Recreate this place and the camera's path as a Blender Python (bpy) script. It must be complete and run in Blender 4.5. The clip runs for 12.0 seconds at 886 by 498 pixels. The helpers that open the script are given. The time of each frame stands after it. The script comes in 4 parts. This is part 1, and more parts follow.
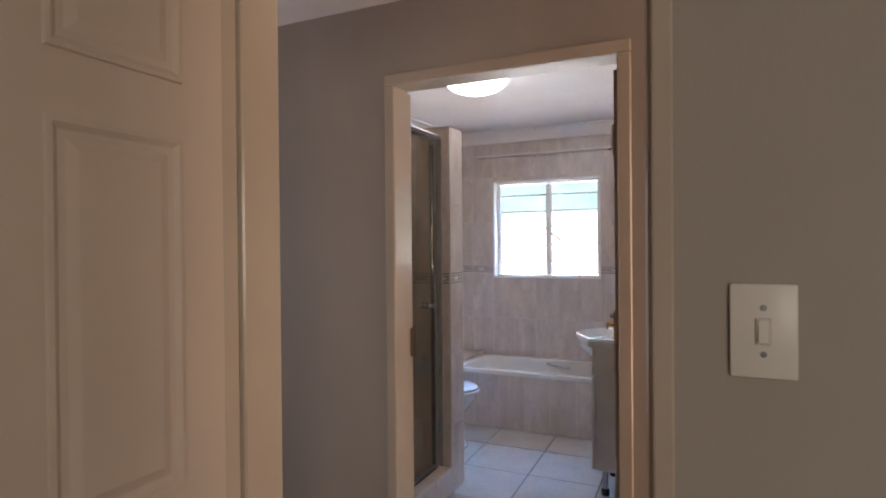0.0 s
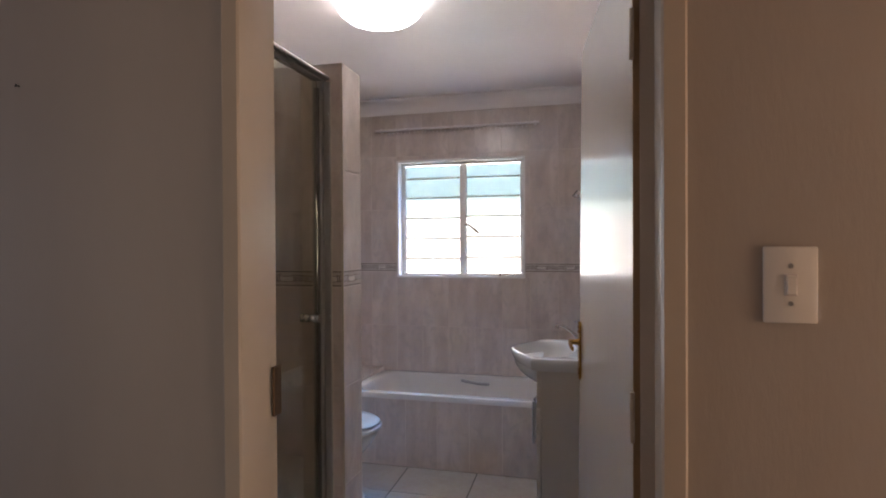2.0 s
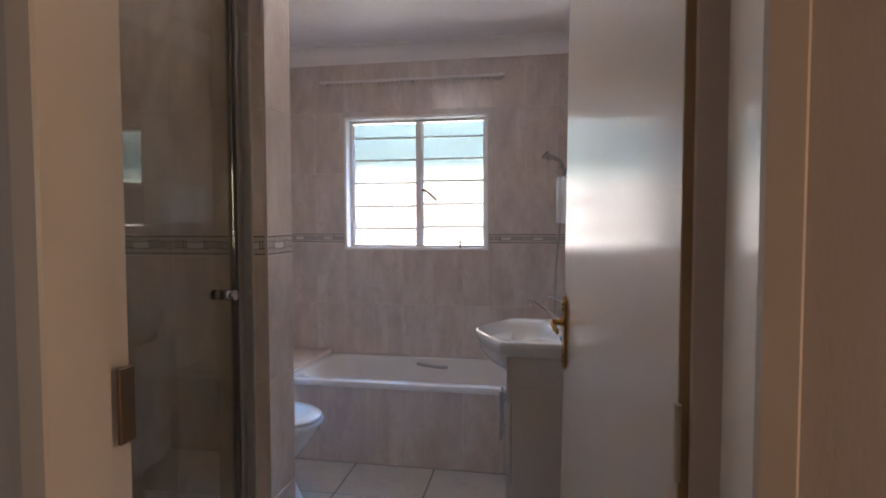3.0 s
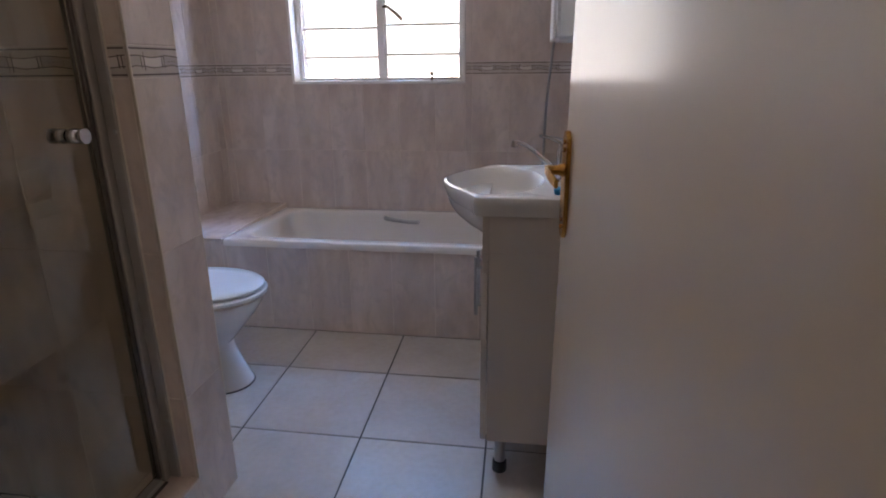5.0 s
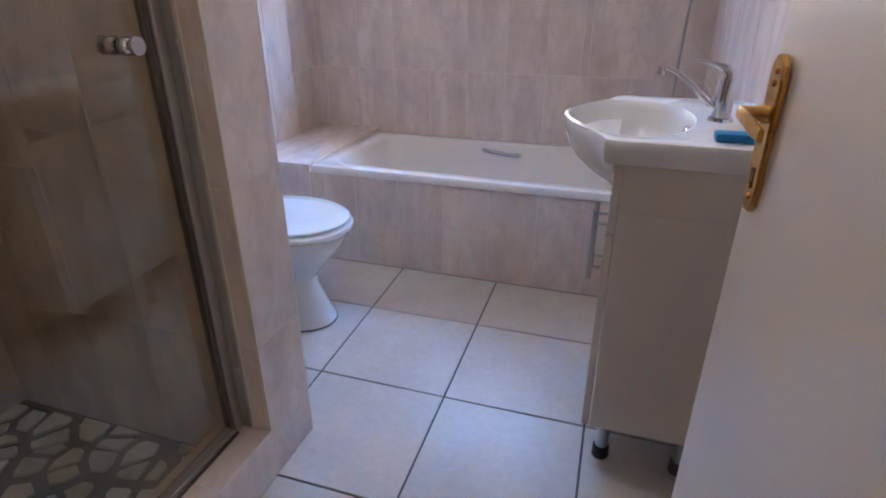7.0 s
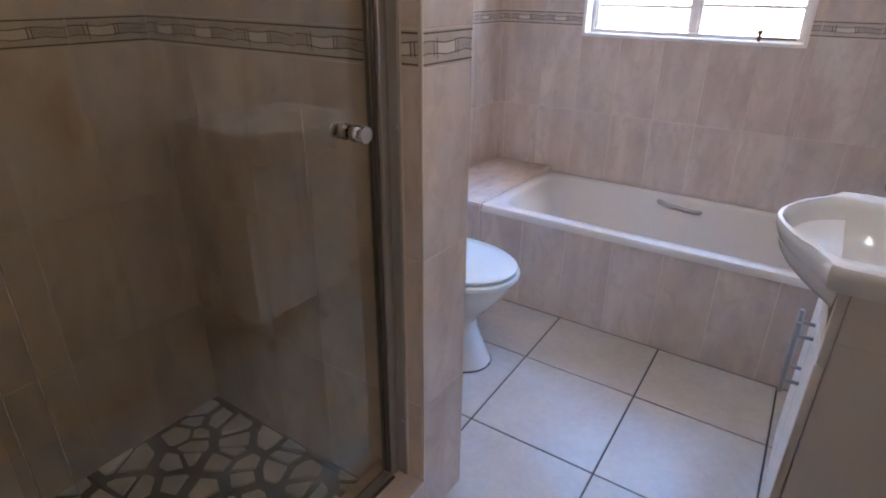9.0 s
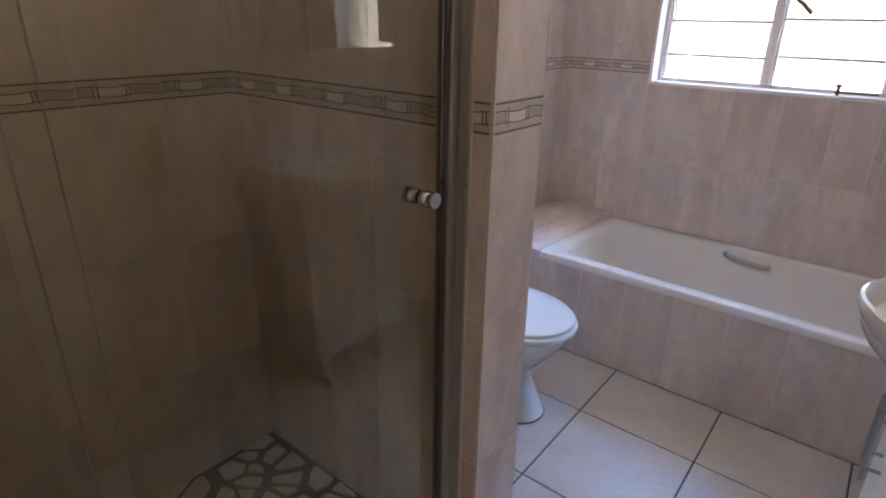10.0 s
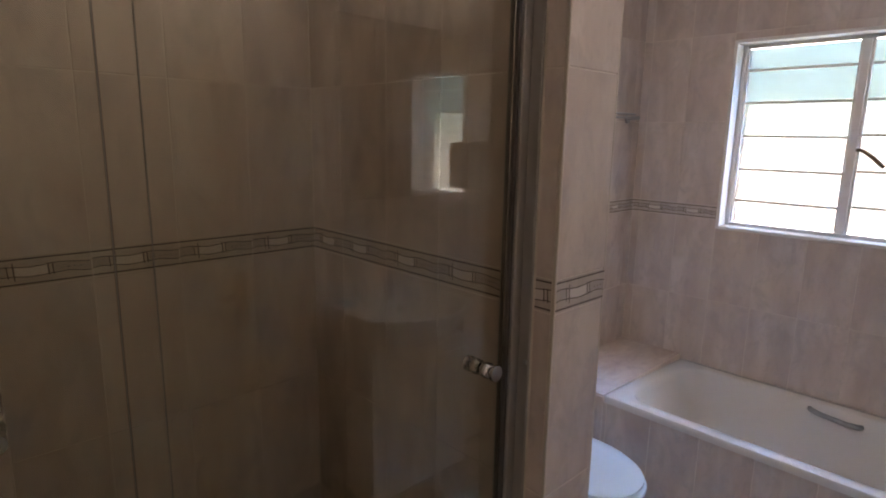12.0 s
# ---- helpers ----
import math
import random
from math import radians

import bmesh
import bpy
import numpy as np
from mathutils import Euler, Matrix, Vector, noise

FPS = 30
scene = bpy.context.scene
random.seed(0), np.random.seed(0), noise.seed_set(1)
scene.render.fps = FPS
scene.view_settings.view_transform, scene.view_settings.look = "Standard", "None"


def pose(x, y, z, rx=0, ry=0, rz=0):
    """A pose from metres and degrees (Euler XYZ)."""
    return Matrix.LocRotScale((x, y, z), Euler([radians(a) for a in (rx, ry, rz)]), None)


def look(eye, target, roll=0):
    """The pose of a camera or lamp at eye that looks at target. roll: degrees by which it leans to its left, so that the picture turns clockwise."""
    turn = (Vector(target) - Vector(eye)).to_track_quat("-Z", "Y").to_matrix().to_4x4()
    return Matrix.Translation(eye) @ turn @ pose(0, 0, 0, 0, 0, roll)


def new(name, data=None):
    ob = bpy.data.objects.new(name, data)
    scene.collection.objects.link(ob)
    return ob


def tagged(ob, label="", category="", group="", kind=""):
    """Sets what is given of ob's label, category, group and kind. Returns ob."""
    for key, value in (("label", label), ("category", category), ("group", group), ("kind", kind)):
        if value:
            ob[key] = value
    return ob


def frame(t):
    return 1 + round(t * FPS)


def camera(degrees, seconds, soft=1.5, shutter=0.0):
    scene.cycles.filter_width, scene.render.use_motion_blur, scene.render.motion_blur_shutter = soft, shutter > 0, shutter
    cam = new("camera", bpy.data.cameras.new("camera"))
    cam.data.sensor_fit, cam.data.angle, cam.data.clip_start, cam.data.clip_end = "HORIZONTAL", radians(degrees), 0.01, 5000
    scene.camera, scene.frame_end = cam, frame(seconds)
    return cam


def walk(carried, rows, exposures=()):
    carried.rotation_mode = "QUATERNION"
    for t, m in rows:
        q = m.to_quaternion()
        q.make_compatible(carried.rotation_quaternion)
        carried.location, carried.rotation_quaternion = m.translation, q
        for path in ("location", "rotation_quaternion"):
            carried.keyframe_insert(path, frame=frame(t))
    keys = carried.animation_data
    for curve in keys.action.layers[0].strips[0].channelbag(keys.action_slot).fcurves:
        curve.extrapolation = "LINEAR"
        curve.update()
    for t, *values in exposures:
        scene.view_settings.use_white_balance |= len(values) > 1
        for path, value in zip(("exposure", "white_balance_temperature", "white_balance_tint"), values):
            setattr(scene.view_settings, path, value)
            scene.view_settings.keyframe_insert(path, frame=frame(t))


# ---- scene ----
# ---------------------------------------------------------------- camera and walk
cam = camera(75.2, 12.0, soft=1.9)
PATH = [
    (0, (1.035, -3.432, 1.427), (0.191, -1.619, 1.412), -0.5),
    (0.5, (0.961, -3.214, 1.412), (0.143, -1.389, 1.398), -0.4),
    (1, (0.832, -2.995, 1.405), (0.066, -1.148, 1.389), -0.2),
    (1.5, (0.727, -2.806, 1.388), (0.092, -0.91, 1.372), -0.1),
    (2, (0.654, -2.578, 1.373), (0.153, -0.642, 1.355), -0.3),
    (2.5, (0.602, -2.353, 1.343), (0.187, -0.397, 1.308), -0.2),
    (4.5, (0.524, -1.696, 1.237), (0.243, 0.225, 0.756), -0.4),
    (5, (0.548, -1.626, 1.221), (0.26, 0.256, 0.609), -0.6),
    (5.5, (0.556, -1.575, 1.186), (0.25, 0.269, 0.475), -0.7),
    (6, (0.534, -1.51, 1.165), (0.192, 0.297, 0.379), -0.6),
    (6.5, (0.489, -1.422, 1.171), (0.063, 0.343, 0.334), -0.5),
    (7, (0.453, -1.366, 1.188), (-0.113, 0.353, 0.337), -0.3),
    (7.5, (0.421, -1.357, 1.224), (-0.28, 0.312, 0.375), -0.2),
    (9.5, (0.322, -1.341, 1.379), (-0.769, 0.125, 0.565), 0.8),
    (10, (0.308, -1.342, 1.413), (-0.865, 0.094, 0.663), 1.0),
    (10.5, (0.305, -1.343, 1.447), (-0.948, 0.067, 0.783), 1.0),
    (11, (0.304, -1.349, 1.481), (-1.01, 0.044, 0.904), 1.2),
    (11.5, (0.304, -1.348, 1.509), (-1.067, 0.026, 1.026), 1.1),
    (12, (0.32, -1.351, 1.542), (-1.096, 0.008, 1.158), 1.0),
]
EXPOSURES = [(0.0, 0.56, 6150, 11), (0.8, 0.36, 6450, 12), (1.5, 0.17, 6500, 13), (2.5, 0.07, 6500, 14), (4.5, -0.05, 6500, 15), (5.5, 0.21, 6300, 15), (7.0, 0.80, 6150, 15), (7.7, 0.88, 6200, 15), (9.5, 0.70, 6500, 14), (11.0, 0.22, 6800, 14), (12.0, 0.13, 6900, 14)]
walk(cam, [(t, look(eye, target, roll)) for t, eye, target, roll in PATH], EXPOSURES)

# ---------------------------------------------------------------- world, daylight, lamps
world = bpy.data.worlds.new("sky_world")
scene.world = world
world.use_nodes = True
wn = world.node_tree.nodes
sky = wn.new("ShaderNodeTexSky")
sky.sky_type, sky.sun_disc = "NISHITA", False
sky.sun_elevation, sky.sun_rotation = radians(46), radians(-20)
wn["Background"].inputs["Strength"].default_value = 0.1
world.node_tree.links.new(sky.outputs[0], wn["Background"].inputs["Color"])

sun = new("sun", bpy.data.lights.new("sun", "SUN"))
sun.data.energy, sun.data.angle, sun.data.color = 3.0, radians(0.5), (1.0, 0.95, 0.88)
sun.matrix_world = look((-3, 8, 9), (0, 0, 0))


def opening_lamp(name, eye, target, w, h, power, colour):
    """Added area lamp for daylight by an unseen, assumed opening of the bedroom or the passage."""
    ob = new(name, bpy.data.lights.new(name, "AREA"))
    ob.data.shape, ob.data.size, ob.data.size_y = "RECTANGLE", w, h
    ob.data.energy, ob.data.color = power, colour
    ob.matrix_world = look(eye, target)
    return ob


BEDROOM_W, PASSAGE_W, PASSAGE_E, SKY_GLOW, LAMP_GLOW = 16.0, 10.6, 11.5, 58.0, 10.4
# added lamp: no window is known here, it brightens the bedroom side
opening_lamp("bedroom_fill", (2.65, -5.57, 1.5), (0.6, -3.1, 1.3), 1.2, 1.05, BEDROOM_W, (1.0, 0.86, 0.67))
# cool and warm lamps added at the unseen passage ends to light its walls
opening_lamp("passage_west_fill", (-3.05, -1.98, 1.2), (0.0, -1.98, 1.2), 0.7, 1.9, PASSAGE_W, (0.78, 0.86, 1.0))
opening_lamp("passage_east_fill", (2.53, -1.98, 1.3), (0.0, -1.9, 1.2), 0.7, 1.9, PASSAGE_E, (1.0, 0.67, 0.43))

# ---------------------------------------------------------------- materials


def mat(name, base, rough=0.5, metal=0.0, coat=0.0):
    m = bpy.data.materials.new(name)
    m.use_nodes = True
    b = m.node_tree.nodes["Principled BSDF"]
    b.inputs["Base Color"].default_value = (*base, 1)
    b.inputs["Roughness"].default_value = rough
    b.inputs["Metallic"].default_value = metal
    b.inputs["Coat Weight"].default_value = coat
    return m


def nodes_of(m):
    nt = m.node_tree
    return nt.nodes, nt.links, nt.nodes["Principled BSDF"]


def coords(m, scale=(1, 1, 1), per_object=False):
    """World-size coordinates, shifted by a random amount for each object where asked."""
    n, l, _ = nodes_of(m)
    tc = n.new("ShaderNodeTexCoord")
    mp = n.new("ShaderNodeMapping")
    mp.inputs["Scale"].default_value = scale
    l.new(tc.outputs["Object"], mp.inputs["Vector"])
    if per_object:
        oi = n.new("ShaderNodeObjectInfo")
        mul = n.new("ShaderNodeMath")
        mul.operation = "MULTIPLY"
        mul.inputs[1].default_value = 40.0
        l.new(oi.outputs["Random"], mul.inputs[0])
        l.new(mul.outputs[0], mp.inputs["Location"])
    return mp.outputs["Vector"]


def noise_tex(m, vec, scale, detail=4.0, rough=0.55, distortion=0.0):
    n, l, _ = nodes_of(m)
    t = n.new("ShaderNodeTexNoise")
    t.inputs["Scale"].default_value, t.inputs["Detail"].default_value = scale, detail
    t.inputs["Roughness"].default_value, t.inputs["Distortion"].default_value = rough, distortion
    l.new(vec, t.inputs["Vector"])
    return t.outputs["Fac"]


def ramp(m, fac, stops):
    n, l, _ = nodes_of(m)
    r = n.new("ShaderNodeValToRGB")
    e = r.color_ramp.elements
    while len(e) < len(stops):
        e.new(0.5)
    for el, (p, c) in zip(e, stops):
        el.position, el.color = p, (*c, 1)
    l.new(fac, r.inputs["Fac"])
    return r.outputs["Color"]


def mix(m, a, b, fac, mode="MIX"):
    n, l, _ = nodes_of(m)
    x = n.new("ShaderNodeMix")
    x.data_type, x.blend_type = "RGBA", mode
    for sock, v in ((x.inputs[6], a), (x.inputs[7], b), (x.inputs[0], fac)):
        if isinstance(v, tuple):
            sock.default_value = (*v, 1)
        elif isinstance(v, float):
            sock.default_value = v
        else:
            l.new(v, sock)
    return x.outputs[2]


def bump(m, height, strength=0.2, dist=0.002):
    n, l, b = nodes_of(m)
    u = n.new("ShaderNodeBump")
    u.inputs["Strength"].default_value, u.inputs["Distance"].default_value = strength, dist
    l.new(height, u.inputs["Height"])
    l.new(u.outputs["Normal"], b.inputs["Normal"])


def base_from(m, colour):
    n, l, b = nodes_of(m)
    l.new(colour, b.inputs["Base Color"])


def rough_from(m, fac, lo, hi):
    n, l, b = nodes_of(m)
    r = n.new("ShaderNodeMapRange")
    r.inputs["To Min"].default_value, r.inputs["To Max"].default_value = lo, hi
    l.new(fac, r.inputs["Value"])
    l.new(r.outputs["Result"], b.inputs["Roughness"])


def painted(name, base, rough, grain=60.0, bumpy=0.12, streak=(1, 1, 1), spread=0.06):
    """Wall or door paint with roller grain, slight patches and scuffs."""
    m = mat(name, base, rough)
    v = coords(m, streak)
    big = noise_tex(m, v, 1.7, 5.0)
    fine = noise_tex(m, v, grain, 3.0)
    dark = tuple(c * (1 - spread * 2.2) for c in base)
    light = tuple(min(1.0, c * (1 + spread)) for c in base)
    base_from(m, ramp(m, big, [(0.3, dark), (0.7, light)]))
    rough_from(m, big, rough - 0.02, rough + 0.09)
    bump(m, fine, bumpy, 0.002)
    return m


def wall_tile(name, a, b, c, vein):
    """Glazed marbled tile: upright streaks, soft clouds and smudged darker veins."""
    m = mat(name, a, 0.28)
    v = coords(m, (1, 1, 0.26), True)
    vv = coords(m, (1, 1, 0.6), True)
    streak = noise_tex(m, v, 10.0, 3.0, 0.5, 0.4)
    cloud = noise_tex(m, vv, 6.0, 4.0, 0.55, 0.5)
    smudge = noise_tex(m, vv, 12.0, 4.0, 0.55, 1.0)
    thin = noise_tex(m, vv, 26.0, 4.0, 0.55, 1.2)
    col = ramp(m, streak, [(0.28, c), (0.5, a), (0.72, b)])
    col = mix(m, col, ramp(m, cloud, [(0.28, c), (0.72, b)]), 0.38)
    n, l, bs = nodes_of(m)
    for fac, stops, amount in ((smudge, [(0.50, (0, 0, 0)), (0.66, (1, 1, 1))], 0.34), (thin, [(0.55, (0, 0, 0)), (0.66, (1, 1, 1)), (0.72, (0, 0, 0))], 0.22)):
        damp = n.new("ShaderNodeMath")
        damp.operation = "MULTIPLY"
        damp.inputs[1].default_value = amount
        l.new(ramp(m, fac, stops), damp.inputs[0])
        col = mix(m, col, vein, damp.outputs[0])
    oi = n.new("ShaderNodeObjectInfo")
    tone = ramp(m, oi.outputs["Random"], [(0.0, (0.975, 0.97, 0.965)), (1.0, (1.02, 1.015, 1.01))])
    base_from(m, mix(m, col, tone, 1.0, "MULTIPLY"))
    rough_from(m, cloud, 0.17, 0.27)
    bump(m, cloud, 0.05, 0.003)
    return m


TILE = wall_tile("glazed_wall_tile", (0.635, 0.54, 0.49), (0.75, 0.665, 0.61), (0.52, 0.42, 0.375), (0.44, 0.38, 0.355))
BORDER = wall_tile("border_tile_cream", (0.56, 0.49, 0.43), (0.64, 0.58, 0.52), (0.48, 0.41, 0.36), (0.42, 0.36, 0.33))
INK = mat("border_brown_ink", (0.075, 0.05, 0.045), 0.4)
INK_GREY = mat("border_grey_ink", (0.41, 0.35, 0.315), 0.4)
INK_PALE = mat("border_pale_ink", (0.63, 0.57, 0.515), 0.35)
GROUT = painted("pale_wall_grout", (0.68, 0.595, 0.525), 0.85, 200.0, 0.3)
FLOOR_GROUT = painted("dark_floor_grout", (0.075, 0.075, 0.08), 0.9, 200.0, 0.4, spread=0.15)

SHOWER_GROUT = painted("brown_shower_grout", (0.075, 0.06, 0.05), 0.9, 200.0, 0.4, spread=0.15)

FLOOR_TILE = mat("cream_floor_tile", (0.68, 0.63, 0.57), 0.25)
_v = coords(FLOOR_TILE, (1, 1, 1), True)
_a, _b, _c = noise_tex(FLOOR_TILE, _v, 7.0, 3.0, 0.5), noise_tex(FLOOR_TILE, _v, 45.0, 3.0, 0.5), noise_tex(FLOOR_TILE, _v, 240.0, 2.0)
_col = ramp(FLOOR_TILE, _a, [(0.25, (0.48, 0.44, 0.40)), (0.75, (0.55, 0.52, 0.485))])
_col = mix(FLOOR_TILE, _col, ramp(FLOOR_TILE, _b, [(0.3, (0.45, 0.405, 0.36)), (0.7, (0.56, 0.53, 0.50))]), 0.3)
base_from(FLOOR_TILE, _col)
rough_from(FLOOR_TILE, _a, 0.20, 0.265)
bump(FLOOR_TILE, _c, 0.05, 0.001)
_fb = FLOOR_TILE.node_tree.nodes["Principled BSDF"]
_fb.inputs["Coat Weight"].default_value, _fb.inputs["Coat Roughness"].default_value = 0.5, 0.24

STONE = mat("shower_floor_stone", (0.50, 0.46, 0.42), 0.45)
_v = coords(STONE, (1, 1, 1), True)
_a = noise_tex(STONE, _v, 18.0, 5.0)
base_from(STONE, ramp(STONE, _a, [(0.3, (0.42, 0.38, 0.34)), (0.7, (0.60, 0.56, 0.52))]))
bump(STONE, _a, 0.2, 0.002)

WALL_PAINT = painted("warm_grey_wall_paint", (0.47, 0.415, 0.37), 0.60, 90.0, 0.3, (1, 1, 0.3))
FRAME_PAINT = painted("cream_gloss_frame_paint", (0.60, 0.51, 0.415), 0.31, 40.0, 0.05)
DOOR_PAINT = painted("cream_satin_door_paint", (0.56, 0.465, 0.365), 0.34, 120.0, 0.07, (1, 1, 0.15), 0.03)


def gloss_coat(m, weight, rough):
    """Hard gloss over brushed paint; the brush marks show in it too."""
    n, l, b = nodes_of(m)
    b.inputs["Coat Weight"].default_value, b.inputs["Coat Roughness"].default_value = weight, rough
    l.new(b.inputs["Normal"].links[0].from_socket, b.inputs["Coat Normal"])


gloss_coat(DOOR_PAINT, 1.0, 0.15)
gloss_coat(FRAME_PAINT, 0.7, 0.16)
PANEL_PAINT = painted("cream_panel_door_paint", (0.70, 0.59, 0.50), 0.42, 120.0, 0.10, (1, 1, 0.3), 0.03)
CEILING = painted("white_ceiling_paint", (0.86, 0.80, 0.78), 0.38, 5.0, 0.25, spread=0.03)
WINDOW_WHITE = painted("white_window_paint", (0.80, 0.77, 0.74), 0.4, 60.0, 0.08, spread=0.03)
SWITCH_WHITE = mat("white_switch_plastic", (0.82, 0.78, 0.73), 0.35)
CERAMIC = mat("white_glazed_ceramic", (0.70, 0.69, 0.685), 0.07, coat=0.3)
ACRYLIC = mat("white_bath_acrylic", (0.75, 0.72, 0.69), 0.16)
SEAT_WHITE = mat("pale_blue_seat_plastic", (0.72, 0.79, 0.84), 0.12)
CABINET = painted("white_cabinet_board", (0.66, 0.61, 0.56), 0.34, 90.0, 0.04, spread=0.02)
CHROME = mat("chrome", (0.62, 0.62, 0.65), 0.06, 1.0)
STEEL = mat("brushed_steel", (0.40, 0.40, 0.41), 0.30, 1.0)
ALU = mat("satin_aluminium", (0.40, 0.375, 0.355), 0.52, 0.7)
SEAL = mat("dark_rubber_seal", (0.07, 0.06, 0.055), 0.6)
BRASS = mat("brass", (0.62, 0.36, 0.10), 0.24, 1.0)
_v = coords(BRASS)
_a = noise_tex(BRASS, _v, 40.0, 4.0)
base_from(BRASS, ramp(BRASS, _a, [(0.35, (0.50, 0.27, 0.07)), (0.65, (0.70, 0.43, 0.14))]))
rough_from(BRASS, _a, 0.18, 0.30)
BLUE = mat("blue_sponge", (0.008, 0.20, 0.46), 0.7)
bump(BLUE, noise_tex(BLUE, coords(BLUE), 160.0, 3.0), 0.6, 0.004)
BLACK = mat("black_plastic", (0.015, 0.015, 0.016), 0.4)
SILICONE = mat("pale_silicone", (0.60, 0.53, 0.45), 0.5)
CARPET = painted("brown_passage_floor", (0.22, 0.17, 0.13), 0.8, 220.0, 0.5, spread=0.12)
PIPE_WHITE = mat("white_rail_plastic", (0.72, 0.66, 0.64), 0.4)
MIRROR = mat("mirror_silver", (0.88, 0.90, 0.90), 0.01, 1.0)
STRIKE = mat("dull_bronze_strike", (0.16, 0.10, 0.06), 0.45, 0.8)

SHOWER_GLASS = mat("smoked_shower_glass", (0.90, 0.88, 0.735), 0.0)
SHOWER_GLASS.node_tree.nodes["Principled BSDF"].inputs["Transmission Weight"].default_value = 1.0
SHOWER_GLASS.node_tree.nodes["Principled BSDF"].inputs["IOR"].default_value = 1.62

FROSTED = mat("frosted_window_glass", (0.08, 0.081, 0.08), 0.28)
FROSTED.node_tree.nodes["Principled BSDF"].inputs["Transmission Weight"].default_value = 1.0
FROSTED.node_tree.nodes["Principled BSDF"].inputs["IOR"].default_value = 1.12
FROSTED_TEAL = mat("teal_frosted_window_glass", (0.054, 0.065, 0.063), 0.28)
FROSTED_TEAL.node_tree.nodes["Principled BSDF"].inputs["Transmission Weight"].default_value = 1.0
FROSTED_TEAL.node_tree.nodes["Principled BSDF"].inputs["IOR"].default_value = 1.12


def glow(name, colour, strength):
    m = bpy.data.materials.new(name)
    m.use_nodes = True
    b = m.node_tree.nodes["Principled BSDF"]
    b.inputs["Base Color"].default_value = (*colour, 1)
    b.inputs["Emission Color"].default_value = (*colour, 1)
    b.inputs["Emission Strength"].default_value = strength
    return m


LAMP_GLASS = glow("lit_opal_glass", (1.0, 0.99, 0.96), LAMP_GLOW)
# glowing sheet for the outdoors beyond the frosted panes: sunlit paving, a bright wall, a shaded green roof edge, a
# strip of blue sky under the eaves
OUTSIDE = glow("outdoors_glow", (1, 1, 1), SKY_GLOW)
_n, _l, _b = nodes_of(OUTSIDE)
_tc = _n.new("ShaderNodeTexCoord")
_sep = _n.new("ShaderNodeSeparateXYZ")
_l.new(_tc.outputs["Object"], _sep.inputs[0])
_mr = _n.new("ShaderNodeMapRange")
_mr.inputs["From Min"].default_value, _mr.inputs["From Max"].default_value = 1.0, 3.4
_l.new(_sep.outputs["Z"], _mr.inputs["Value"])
# lowest and blue bands lie out of view, added to light ceiling and floor
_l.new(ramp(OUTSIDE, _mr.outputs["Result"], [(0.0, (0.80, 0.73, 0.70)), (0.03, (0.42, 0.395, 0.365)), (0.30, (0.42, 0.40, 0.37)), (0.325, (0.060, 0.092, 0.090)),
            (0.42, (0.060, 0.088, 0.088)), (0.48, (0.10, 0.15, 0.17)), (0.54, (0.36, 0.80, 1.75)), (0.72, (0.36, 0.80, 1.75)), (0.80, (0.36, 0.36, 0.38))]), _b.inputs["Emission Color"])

# ---------------------------------------------------------------- mesh helpers


def mesh_of(bm, name, material, smooth=False):
    bmesh.ops.recalc_face_normals(bm, faces=bm.faces[:])
    me = bpy.data.meshes.new(name)
    bm.to_mesh(me)
    bm.free()
    for m in material if isinstance(material, (list, tuple)) else [material]:
        me.materials.append(m)
    if smooth:
        for p in me.polygons:
            p.use_smooth = True
        me.set_sharp_from_angle(angle=radians(38))
    return me


def part(name, bm, material, parent=None, label="", smooth=False):
    ob = new(name, mesh_of(bm, name, material, smooth))
    if parent is not None:
        ob.parent = parent
    if label:
        ob["label"] = label
    return ob


def thing(name, label, category, group="", kind="", at=(0, 0, 0)):
    ob = new(name)
    ob.empty_display_size = 0.1
    ob.location = at
    return tagged(ob, label, category, group, kind)


def box(x0, y0, z0, x1, y1, z1, bevel=0.0, bm=None, segments=1):
    bm2 = bmesh.new()
    bmesh.ops.create_cube(bm2, size=1)
    bmesh.ops.scale(bm2, vec=(x1 - x0, y1 - y0, z1 - z0), verts=bm2.verts)
    bmesh.ops.translate(bm2, vec=((x0 + x1) / 2, (y0 + y1) / 2, (z0 + z1) / 2), verts=bm2.verts)
    if bevel:
        bmesh.ops.bevel(bm2, geom=bm2.edges[:], offset=bevel, segments=segments, affect="EDGES", profile=0.5)
    return merge(bm, bm2)


def merge(bm, bm2):
    if bm is None:
        return bm2
    me = bpy.data.meshes.new("join")
    bm2.to_mesh(me)
    bm2.free()
    bm.from_mesh(me)
    bpy.data.meshes.remove(me)
    return bm


